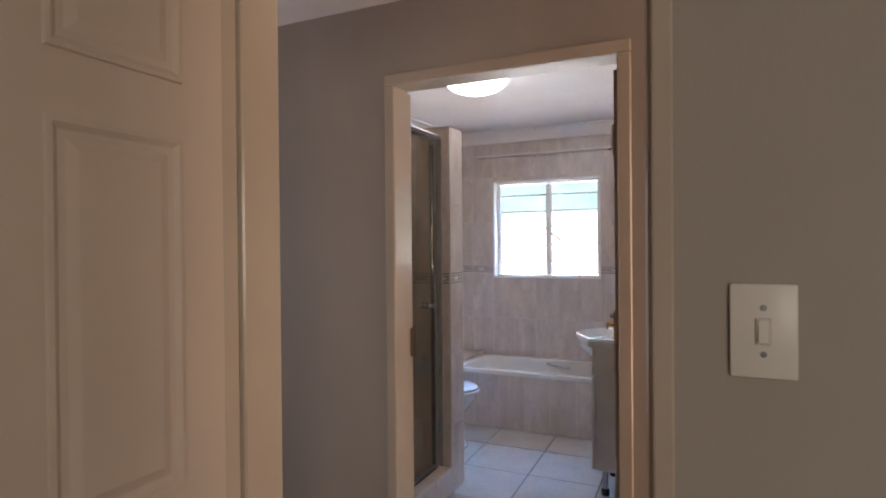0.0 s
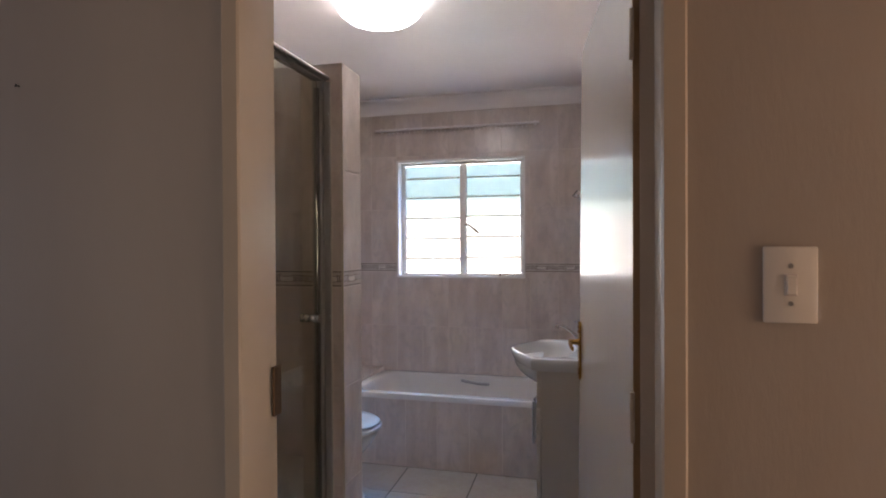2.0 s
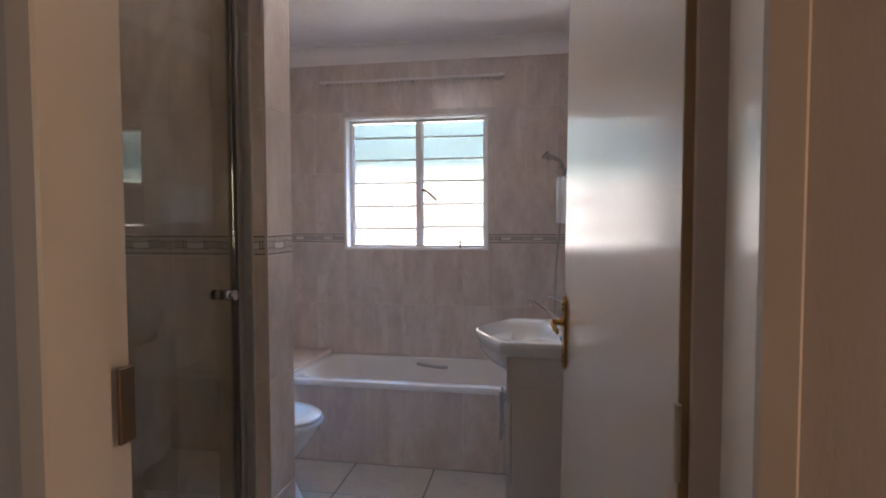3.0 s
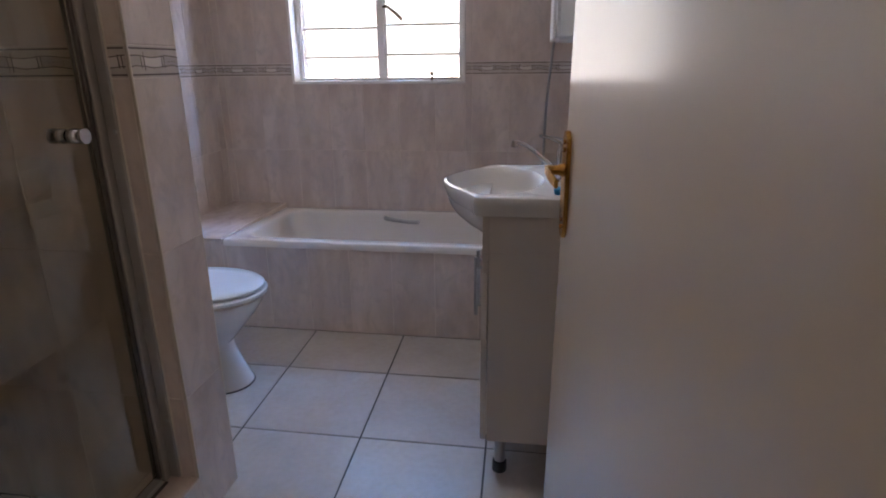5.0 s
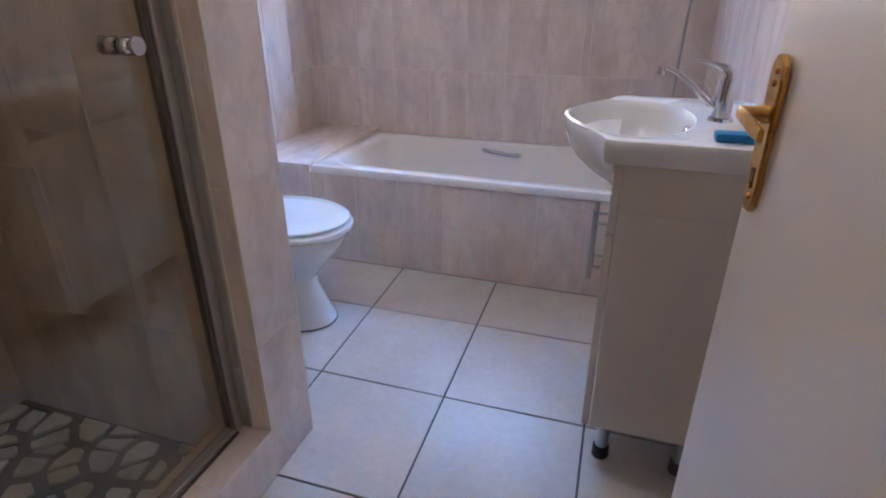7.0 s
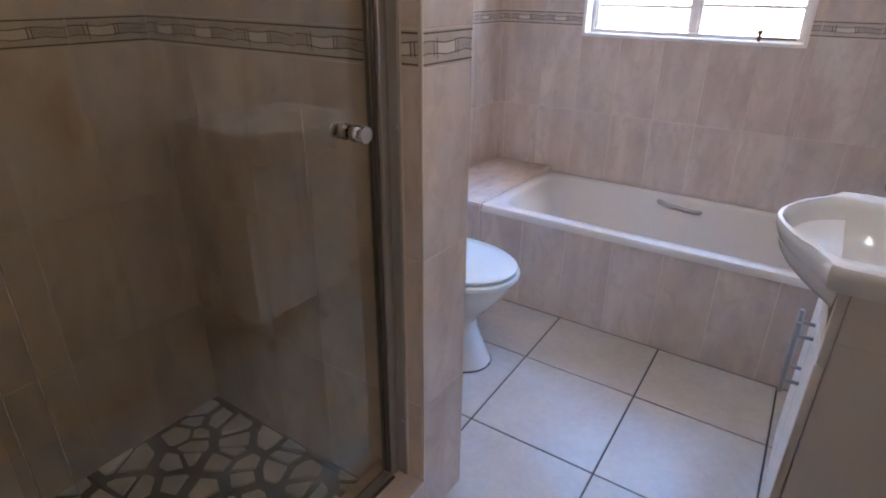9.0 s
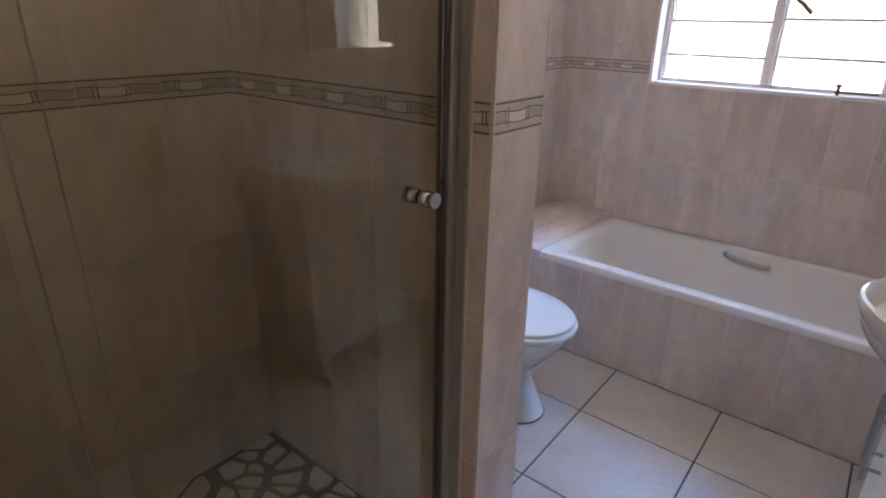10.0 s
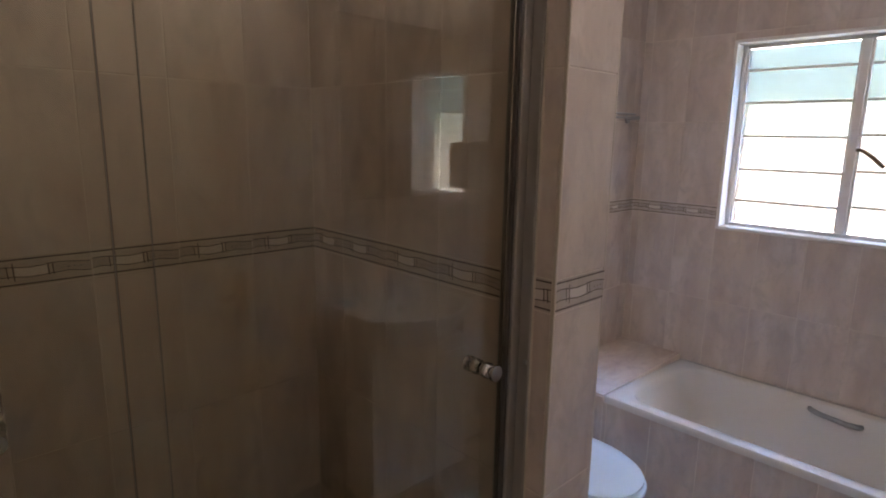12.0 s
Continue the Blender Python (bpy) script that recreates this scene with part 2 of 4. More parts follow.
def tube(points, radius, sides=10, bm=None, cap=True):
    """A round bar along a line of points; radius is one number or one for each point."""
    bm = bm or bmesh.new()
    pts = [Vector(p) for p in points]
    rad = radius if isinstance(radius, (list, tuple)) else [radius] * len(pts)
    rings, prev = [], None
    for i, p in enumerate(pts):
        d = (pts[min(i + 1, len(pts) - 1)] - pts[max(i - 1, 0)]).normalized()
        if prev is None:
            side = d.cross(Vector((0, 0, 1)))
            side = (side if side.length > 0.01 else d.cross(Vector((1, 0, 0)))).normalized()
        else:
            side = (prev - d * prev.dot(d)).normalized()
        prev = side
        up = d.cross(side)
        rings.append([bm.verts.new(p + (side * math.cos(a) + up * math.sin(a)) * rad[i]) for a in (2 * math.pi * k / sides for k in range(sides))])
    for r0, r1 in zip(rings, rings[1:]):
        for k in range(sides):
            bm.faces.new((r0[k], r0[(k + 1) % sides], r1[(k + 1) % sides], r1[k]))
    if cap:
        bm.faces.new(rings[0][::-1])
        bm.faces.new(rings[-1])
    return bm


def loft(loops, bm=None, cap_first=False, cap_last=False):
    """Skin of closed loops with equal counts."""
    bm = bm or bmesh.new()
    rings = [[bm.verts.new(p) for p in lp] for lp in loops]
    n = len(rings[0])
    for r0, r1 in zip(rings, rings[1:]):
        for k in range(n):
            bm.faces.new((r0[k], r0[(k + 1) % n], r1[(k + 1) % n], r1[k]))
    if cap_first:
        bm.faces.new(rings[0][::-1])
    if cap_last:
        bm.faces.new(rings[-1])
    return bm


def prism(profile, axis, a, b, bm=None):
    """A profile of (u, v) pairs pushed along x or y from a to b."""
    def at(u, v, s):
        return (s, u, v) if axis == "x" else (u, s, v)
    return loft([[at(u, v, a) for u, v in profile], [at(u, v, b) for u, v in profile]], bm, True, True)


def round_rect(x0, y0, x1, y1, r, z, per=6):
    """Closed loop of a rectangle with round corners, per + 1 points a corner."""
    out = []
    for cx, cy, a0 in ((x1 - r, y1 - r, 0), (x0 + r, y1 - r, 90), (x0 + r, y0 + r, 180), (x1 - r, y0 + r, 270)):
        for k in range(per + 1):
            a = radians(a0 + 90 * k / per)
            out.append((cx + r * math.cos(a), cy + r * math.sin(a), z))
    return out


# ---------------------------------------------------------------- plan
LEFT, RIGHT, BACK = -1.215, 0.745, 1.541       # bathroom walls, finished faces
IN0, HALL1 = -1.388, -1.533                    # bathroom face and passage face of the door wall
HALL0, BED1 = -2.42, -2.566                    # passage face and bedroom face of the bedroom's wall
CEIL = 2.45
WIN = (-0.760, 1.134, 0.182, 1.988)            # window opening: x0, z0, x1, z1
PIL_Y0, PIL_Y1, PIL_X, PIL_TOP = -0.431, -0.251, -0.317, 2.105
DOOR_X0, DOOR_X1, DOOR_H = -0.044, 0.768, 2.03  # bathroom door opening
BED_X0, BED_X1 = 0.157, 0.946                  # bedroom door opening
T = 0.008                                      # tile thickness


# ---------------------------------------------------------------- large structure
def structure(name, bm, material, label):
    ob = part(name, bm, material)
    return tagged(ob, label, "structure", kind="structure")


def opening_wall(y0, y1, xa, xb, z1, o):
    """Wall between y0 and y1 with an opening o = (x0, z0, x1, z1)."""
    bm = box(xa, y0, 0, o[0], y1, z1)
    bm = box(o[2], y0, 0, xb, y1, z1, bm=bm)
    bm = box(o[0], y0, o[3], o[2], y1, z1, bm=bm)
    if o[1] > 0:
        bm = box(o[0], y0, 0, o[2], y1, o[1], bm=bm)
    return bm


G = 0.0014
KERB = 0.148
FR = 0.042   # face width of the steel door frames
wall_north = structure("wall_north", opening_wall(BACK + G, BACK + 0.23, LEFT - 0.2, RIGHT + 0.2, 2.7, WIN), GROUT, "tiled bathroom wall with a steel window in it")
wall_west = structure("wall_west", box(LEFT - 0.2, IN0, 0, LEFT - G, BACK + G, 2.7), GROUT, "tiled bathroom wall behind the toilet and the shower")
wall_east = structure("wall_east", box(RIGHT + G, IN0 + 0.001, 0, RIGHT + 0.2, BACK + G, 2.7), GROUT, "tiled bathroom wall behind the basin and the bath")
wall_door = structure("wall_door", opening_wall(HALL1, IN0 - G, -3.1, 2.6, 2.7, (DOOR_X0 - FR + 0.004, 0, DOOR_X1 + FR - 0.004, DOOR_H + FR)), WALL_PAINT, "warm grey painted passage wall round the bathroom door")
wall_bedroom = structure("wall_bedroom", opening_wall(BED1, HALL0, -3.1, 3.4, 2.7, (BED_X0 - FR + 0.004, 0, BED_X1 + FR - 0.004, DOOR_H + FR)), WALL_PAINT, "warm grey painted bedroom wall round an open doorway")
# both passage ends are assumed, opened only for the added lamps
wall_passage_end = structure("wall_passage_end", opening_wall(-0.1, 0.0, -0.6, 0.6, 2.7, (-0.4, 0, 0.4, 2.1)), WALL_PAINT, "unseen painted end wall of the passage with an assumed opening")
wall_passage_end.matrix_world = pose(-3.1, -1.977, 0, 0, 0, 90)
wall_passage_far = structure("wall_passage_far", opening_wall(-0.1, 0.0, -0.6, 0.6, 2.7, (-0.4, 0, 0.4, 2.1)), WALL_PAINT, "unseen painted end wall of the passage with an assumed open doorway")
wall_passage_far.matrix_world = pose(2.5, -1.977, 0, 0, 0, -90)
# unseen wall; its opening is made up for the added bedroom lamp
wall_bed_south = structure("wall_bed_south", opening_wall(-5.7, -5.55, -1.5, 3.4, 2.7, (2.0, 0.95, 3.28, 2.05)), WALL_PAINT, "unseen painted bedroom wall with an assumed window opening")
wall_bed_west = structure("wall_bed_west", box(-1.5, -5.55, 0, -1.4, BED1, 2.7), WALL_PAINT, "plain painted bedroom wall")
wall_bed_east = structure("wall_bed_east", box(3.3, -5.55, 0, 3.4, BED1, 2.7), WALL_PAINT, "plain painted bedroom wall")
floor = structure("floor", box(LEFT - 0.1, HALL1 + 0.07, -0.15, RIGHT + 0.1, BACK, -0.003), FLOOR_GROUT, "cream floor tiles laid in dark grout")
floor_passage = structure("floor_passage", box(-3.1, -5.7, -0.15, 3.4, HALL1 + 0.07, -0.004), CARPET, "brown floor of the passage and the bedroom")
ceiling = structure("ceiling", box(LEFT - 0.1, IN0 - 0.05, CEIL, RIGHT + 0.1, BACK + 0.1, CEIL + 0.06), CEILING, "white painted bathroom ceiling with a soft sheen")
ceiling_passage = structure("ceiling_passage", box(-3.1, -5.7, CEIL + 0.002, 3.4, IN0 - 0.06, CEIL + 0.06), CEILING, "white painted ceiling of the passage and bedroom")


def cove(axis, a, b, wall, sign):
    """Coved cornice, 0.1 high and deep; sign: to which side of the wall it reaches."""
    prof = [(wall, CEIL - 0.105), (wall + sign * 0.008, CEIL - 0.105)]
    for k in range(9):
        g = radians(90 * k / 8)
        prof.append((wall + sign * (0.10 - 0.088 * math.cos(g)), CEIL - 0.012 - 0.088 * (1 - math.sin(g))))
    prof += [(wall + sign * 0.10, CEIL + 0.001), (wall, CEIL + 0.001)]
    return prism(prof, axis, a, b)


for nm, bm in (("trim_cornice_north", cove("x", LEFT, RIGHT, BACK + T, -1)), ("trim_cornice_west", cove("y", IN0, BACK, LEFT - T, 1)),
               ("trim_cornice_east", cove("y", IN0, BACK, RIGHT + T, -1)), ("trim_cornice_south", cove("x", LEFT, RIGHT, IN0 - T, 1)),
               ("trim_cornice_passage", cove("x", -3.1, 2.5, HALL1, -1)), ("trim_cornice_passage_back", cove("x", -3.1, 2.5, HALL0, 1)),
               ("trim_cornice_bedroom", cove("x", -1.4, 3.3, BED1, -1))):
    tagged(part(nm, bm, CEILING, smooth=True), "white coved plaster cornice under the ceiling", "cornice", kind="structure")

# half-height shower wall with the end face beside the glass
wall_shower = structure("wall_shower", box(LEFT - 0.01, PIL_Y0 + G, 0, PIL_X - G, PIL_Y1 - G, PIL_TOP - G), GROUT, "tiled shower wall that stops below the ceiling")
kerb = structure("trim_shower_kerb", box(-0.47 + G, IN0 - T, 0, PIL_X - G, PIL_Y0 + T, KERB - G), GROUT, "tiled shower kerb under the glass")
shower_floor = structure("floor_shower", box(LEFT - T, IN0 - T, 0.0, -0.47 + T, PIL_Y0 + T, 0.022), SHOWER_GROUT, "broken stone pieces set in dark grout in the shower")
bath_apron = structure("wall_bath_apron", box(LEFT - T, 0.787 + G, 0, RIGHT + T, 0.83, 0.4155), GROUT, "tiled apron under the bath")
bath_ledge = structure("trim_bath_ledge", box(LEFT - T, 0.831, 0.2, -0.878, BACK + T, 0.446 - G), GROUT, "tiled ledge at the end of the bath")

# door frames of pressed steel


def door_frame(name, x0, x1, ya, yb, label):
    """Frame wrapped round the wall from ya to yb; the leaf's rebate lies at yb."""
    s = 1 if yb > ya else -1
    e = thing(name, label, "door frame", kind="structure")
    step = yb - s * 0.042
    for nm, bm in (("jamb", box(x0 - FR, min(ya, step) - (0.010 if s > 0 else 0), 0, x0, max(ya, step) + (0.010 if s < 0 else 0), DOOR_H, 0.004)),
                   ("jamb", box(x1, min(ya, step) - (0.010 if s > 0 else 0), 0, x1 + FR, max(ya, step) + (0.010 if s < 0 else 0), DOOR_H, 0.004)),
                   ("frame_head", box(x0 - FR, min(ya, step) - (0.010 if s > 0 else 0), DOOR_H + 0.0005, x1 + FR, max(ya, step) + (0.010 if s < 0 else 0), DOOR_H + FR, 0.004)),
                   ("rebate", box(x0 - FR, min(step, yb + s * 0.010), 0, x0 - 0.014, max(step, yb + s * 0.010), DOOR_H, 0.003)),
                   ("rebate", box(x1 + 0.014, min(step, yb + s * 0.010), 0, x1 + FR, max(step, yb + s * 0.010), DOOR_H, 0.003)),
                   ("rebate", box(x0 - FR, min(step, yb + s * 0.010), DOOR_H + 0.014, x1 + FR, max(step, yb + s * 0.010), DOOR_H + FR, 0.003))):
        part(nm, bm, FRAME_PAINT, e)
    return e


frame_bath = door_frame("door_frame_1", DOOR_X0, DOOR_X1, HALL1, IN0, "cream painted steel frame of the bathroom door")
part("strike_plate", box(DOOR_X0 - 0.001, -1.424, 0.985, DOOR_X0 + 0.006, -1.392, 1.098, 0.002), STRIKE, frame_bath, "dull bronze strike plate")
frame_bed = door_frame("door_frame_2", BED_X0, BED_X1, HALL0, BED1, "cream painted steel frame of the bedroom doorway")

# ---------------------------------------------------------------- doors


def lever_set(parent, side):
    """Long brass plate with a lever, on the face that looks along local -y (side -1) or +y."""
    p = part("handle_plate", loft([[(u, side * d, v) for u, v in outline] for outline, d in (
        (plate_outline(1.0), 0.0), (plate_outline(1.0), 0.005), (plate_outline(0.86), 0.008))], cap_first=True, cap_last=True), BRASS, parent, "brass lever handle plate", True)
    for v in (-0.078, -0.064, 0.064, 0.078):
        part("screw", tube([(0, side * 0.006, v), (0, side * 0.0105, v)], 0.004, 8), BRASS, p)
    part("keyhole", loft([[(0.003 * sx, side * 0.0095, v) for sx, v in ((-1, -0.062), (1, -0.062), (1, -0.04), (-1, -0.04))],
                          [(0.003 * sx, side * 0.0097, v) for sx, v in ((-1, -0.062), (1, -0.062), (1, -0.04), (-1, -0.04))]], cap_first=True, cap_last=True), BLACK, p)
    lever = tube([(0, side * 0.006, 0.028), (0, side * 0.02, 0.028), (0, side * 0.038, 0.028)], [0.013, 0.009, 0.009], 14)
    grip = [(0.004, side * 0.038, 0.028), (-0.028, side * 0.040, 0.027), (-0.052, side * 0.038, 0.022), (-0.072, side * 0.034, 0.017)]
    loops = []
    for (u, d, v), h in zip(grip, (0.0085, 0.0085, 0.0095, 0.0080)):  # a flat blade, rounded at its edges
        loops.append([(u, d + side * w * 0.0035, v + e * h) for w, e in ((-1, -0.7), (-0.4, -1), (0.4, -1), (1, -0.7), (1, 0.7), (0.4, 1), (-0.4, 1), (-1, 0.7))])
    lever = loft(loops, lever, True, True)
    part("lever", lever, BRASS, p, smooth=True)
    return p


def plate_outline(k):
    w, h = 0.019 * k, 0.0755 + 0.010 * k
    return [(-w, -h), (-w * 0.4, -h - 0.012), (w * 0.4, -h - 0.012), (w, -h), (w * 1.12, -0.06), (w, 0.0), (w * 1.12, 0.06), (w, h), (w * 0.4, h + 0.012), (-w * 0.4, h + 0.012), (-w, h), (-w * 1.12, 0.06), (-w, 0), (-w * 1.12, -0.06)]


DOOR_ANGLE = 98.2
door_1 = thing("door_1", "open cream flush door with brass lever handle", "door", kind="structure", at=(0.733, -1.375, 0.006))
door_1.rotation_euler = (0, 0, radians(DOOR_ANGLE))
# local x runs along the leaf from the hinge; the leaf's thickness lies towards local -y
leaf = box(0.002, -0.038, 0, 0.843, 0, 2.02)
bmesh.ops.subdivide_edges(leaf, edges=[e for e in leaf.edges if e.calc_length() > 0.5], cuts=7, use_grid_fill=True)
for v in leaf.verts:  # the leaf is slightly twisted: its lock edge leans
    v.co.y -= 0.010 * (v.co.z - 1.05) * v.co.x / 0.843
part("leaf", leaf, DOOR_PAINT, door_1, smooth=True)
part("hinge_edge", box(0.0, -0.037, 0.001, 0.0018, -0.001, 2.019), painted("brown_bare_door_edge", (0.45, 0.31, 0.18), 0.5, 60, 0.2, (1, 1, 0.1), 0.12), door_1, "brown bare timber hinge edge")
HANDLE = lever_set(door_1, 1)
HANDLE.location = (0.811, 0.001, 1.003)
HANDLE2 = lever_set(door_1, -1)
HANDLE2.location = (0.811, -0.039, 1.003)
for z in (0.25, 1.02, 1.78):
    part("hinge", tube([(-0.005, 0.003, z - 0.05), (-0.005, 0.003, z + 0.05)], 0.005, 10), FRAME_PAINT, door_1)

# bedroom door, moulded with six panels, standing open square to the wall
door_2 = thing("door_2", "open cream moulded six panel bedroom door", "door", kind="structure", at=(BED_X0 - 0.001, BED1 - 0.004, 0.006))
part("leaf", box(-0.042, -0.81, 0, -0.006, -0.0, 2.02, 0.003), PANEL_PAINT, door_2)
for y0, y1 in ((-0.345, -0.10), (-0.71, -0.465)):
    for z0, z1 in ((0.22, 0.85), (0.98, 1.62), (1.72, 1.92)):
        # raised field and sunk moulding on the visible face
        bm = loft([[(x, y, z) for y, z in ((y0 + i, z0 + i), (y1 - i, z0 + i), (y1 - i, z1 - i), (y0 + i, z1 - i))]
                   for i, x in ((0.0, -0.006), (0.002, 0.0), (0.010, 0.001), (0.020, -0.0055), (0.032, -0.0055), (0.050, 0.0), (0.056, 0.0))], cap_first=False, cap_last=True)
        part("panel", bm, PANEL_PAINT, door_2, smooth=False)

# ---------------------------------------------------------------- window
window_1 = thing("window_1", "white steel bathroom window with frosted panes", "window", kind="structure")
WY = BACK + 0.086
x0, z0, x1, z1 = WIN
XM = -0.274
part("reveal", box(x0, BACK - 0.003, z0 - 0.012, x1, BACK + 0.20, z0 + 0.004, 0.003), WINDOW_WHITE, window_1, "white painted sill")
part("reveal", box(x0 - 0.012, BACK - 0.002, z0 - 0.010, x0 + 0.004, BACK + 0.20, z1 + 0.01, 0.002), WINDOW_WHITE, window_1)
part("reveal", box(x1 - 0.004, BACK - 0.002, z0 - 0.010, x1 + 0.012, BACK + 0.20, z1 + 0.01, 0.002), WINDOW_WHITE, window_1)
part("reveal", box(x0, BACK - 0.0025, z1 - 0.004, x1, BACK + 0.20, z1 + 0.012, 0.002), WINDOW_WHITE, window_1)
wf = box(x0 + 0.004, WY - 0.012, z0 + 0.004, x0 + 0.022, WY + 0.02, z1 - 0.004, 0.002)
for a in ((x1 - 0.022, WY - 0.012, z0 + 0.004, x1 - 0.004, WY + 0.02, z1 - 0.004), (x0 + 0.022, WY - 0.012, z0 + 0.004, x1 - 0.022, WY + 0.02, z0 + 0.022),
          (x0 + 0.022, WY - 0.012, z1 - 0.022, x1 - 0.022, WY + 0.02, z1 - 0.004), (XM - 0.016, WY - 0.016, z0 + 0.022, XM + 0.016, WY + 0.02, z1 - 0.022)):
    wf = box(*a, bevel=0.002, bm=wf)
part("window_frame", wf, WINDOW_WHITE, window_1, "white painted steel window frame")
BARS_L, BARS_R = (1.262, 1.412, 1.567, 1.721, 1.868), (1.273, 1.425, 1.578, 1.724, 1.869)
for bars, xa, xb in ((BARS_L, x0 + 0.022, XM - 0.016), (BARS_R, XM + 0.016, x1 - 0.022)):
    sash = None
    for a in ((xa, z0 + 0.022, xa + 0.010, z1 - 0.022), (xb - 0.010, z0 + 0.022, xb, z1 - 0.022)):
        sash = box(a[0], WY - 0.006, a[1], a[2], WY + 0.012, a[3], 0.0015, sash)
    part("sash", sash, WINDOW_WHITE, window_1)
    for z in bars:
        part("glazing_bar", box(xa + 0.010, WY - 0.008, z - 0.0055, xb - 0.010, WY + 0.010, z + 0.0055, 0.001), WINDOW_WHITE, window_1)
    zs = [z0 + 0.022, *bars, z1 - 0.022]
    for za, zb in zip(zs, zs[1:]):
        p = part("pane", box(xa + 0.009, WY + 0.002, za + 0.003, xb - 0.009, WY + 0.006, zb - 0.003), FROSTED if za < 1.5 else FROSTED_TEAL, window_1, "frosted glass pane" if za < 1.5 else "teal-tinted frosted glass pane")
        p.visible_shadow = False
h = tube([(XM + 0.020, WY - 0.018, 1.515), (XM + 0.035, WY - 0.045, 1.515), (XM + 0.05, WY - 0.05, 1.51)], [0.008, 0.008, 0.007], 10)
h = tube([(XM + 0.045, WY - 0.05, 1.514), (XM + 0.085, WY - 0.052, 1.485), (XM + 0.125, WY - 0.052, 1.447)], [0.0075, 0.0085, 0.009], 10, h)
part("catch", h, STRIKE, window_1, "steel window catch", True)
st = box(0.0, BACK + 0.010, z0 + 0.014, 0.15, BACK + 0.024, z0 + 0.021, 0.001)
st = tube([(0.010, BACK + 0.017, z0 + 0.004), (0.010, BACK + 0.017, z0 + 0.034)], 0.007, 10, st)
st = tube([(0.010, BACK + 0.017, z0 + 0.034), (0.010, BACK + 0.017, z0 + 0.042), (0.010, BACK + 0.017, z0 + 0.050)], [0.008, 0.012, 0.008], 10, st)
part("stay", st, STRIKE, window_1, "steel peg stay on the sill", True)

# glowing sheet that stands for the bright yard beyond the frosted panes
backdrop = tagged(part("backdrop", box(-2.3, BACK + 1.0, 0.2, 1.7, BACK + 1.02, 5.2), OUTSIDE), "glowing sheet for the sunlit outdoors beyond the frosted window", "backdrop", kind="structure")
ground = tagged(part("ground", box(-2000, -2000, -0.4, 2000, 2000, -0.16), painted("dry_ground", (0.22, 0.18, 0.13), 0.9, 8.0, 0.4, spread=0.2)), "dry ground outside the house", "ground", kind="structure")

# ---------------------------------------------------------------- ceiling lamp
lamp = thing("ceiling_lamp", "lit round opal glass lamp flush on the ceiling", "ceiling lamp", at=(-0.250, -0.175, CEIL))
part("base_ring", loft([[(r * math.cos(a), r * math.sin(a), z) for a in (2 * math.pi * k / 40 for k in range(40))] for r, z in ((0.17, 0.0), (0.185, -0.004), (0.185, -0.02), (0.17, -0.022))], cap_first=True, cap_last=True), PIPE_WHITE, lamp, smooth=True)
dome = [(0.182, -0.020), (0.189, -0.028), (0.189, -0.036), (0.176, -0.058), (0.145, -0.082), (0.095, -0.100), (0.042, -0.108), (0.008, -0.109)]
part("diffuser", loft([[(r * math.cos(a), r * math.sin(a), z) for a in (2 * math.pi * k / 48 for k in range(48))] for r, z in [(0.165, -0.018)] + dome], cap_first=True, cap_last=True), LAMP_GLASS, lamp, "glowing opal glass dome", True)

# ---------------------------------------------------------------- shower screen
screen = thing("shower_screen", "smoked glass shower screen in an aluminium frame", "shower screen")
GX = -0.412
part("post", box(-0.440, PIL_Y0 - 0.030, KERB + 0.001, -0.397, PIL_Y0 - 0.0005, 2.03, 0.002), ALU, screen, "satin aluminium post")
part("wall_flange", box(-0.3965, PIL_Y0 - 0.008, KERB + 0.001, -0.369, PIL_Y0 - 0.0005, 2.03, 0.002), ALU, screen)
part("channel", box(-0.428, PIL_Y0 - 0.040, 0.165, -0.403, PIL_Y0 - 0.0305, 2.0, 0.001), SEAL, screen, "dark rubber seal")
part("top_rail", box(-0.443, IN0 + 0.001, 2.0305, -0.388, PIL_Y0 - 0.0005, 2.058, 0.003), ALU, screen)
part("top_rail", tube([(-0.380, IN0 + 0.002, 2.046), (-0.380, PIL_Y0 - 0.002, 2.046)], 0.008, 12), ALU, screen)
part("bottom_rail", box(-0.428, IN0 + 0.001, KERB + 0.0005, -0.398, PIL_Y0 - 0.0405, 0.164, 0.002), ALU, screen)
part("bottom_seal", box(-0.3975, IN0 + 0.001, KERB + 0.0005, -0.389, PIL_Y0 - 0.0305, 0.153, 0.001), SEAL, screen, "dark rubber seal")
part("end_post", box(-0.440, IN0 + 0.001, 0.169, -0.371, IN0 + 0.022, 2.03, 0.002), ALU, screen)
door_glass = part("glass_door", box(GX - 0.003, -1.1745, 0.18, GX + 0.003, PIL_Y0 - 0.042, 2.025), SHOWER_GLASS, screen, "smoked glass door panel")
part("glass_panel", box(GX - 0.003, IN0 + 0.02, 0.178, GX + 0.003, -1.1765, 2.028), SHOWER_GLASS, screen, "smoked fixed glass panel")
EDGE = mat("dull_glass_edge", (0.25, 0.215, 0.18), 0.5)
for ys in (-1.1755, -1.1335):
    dx = 0.0
    part("edge_seal", box(GX - 0.0035 + dx, ys - 0.0005, 0.18, GX + 0.0035 + dx, ys + 0.0005, 2.024), EDGE, screen)
KNOB_METAL = mat("worn_knob_chrome", (0.50, 0.50, 0.52), 0.10, 1.0)
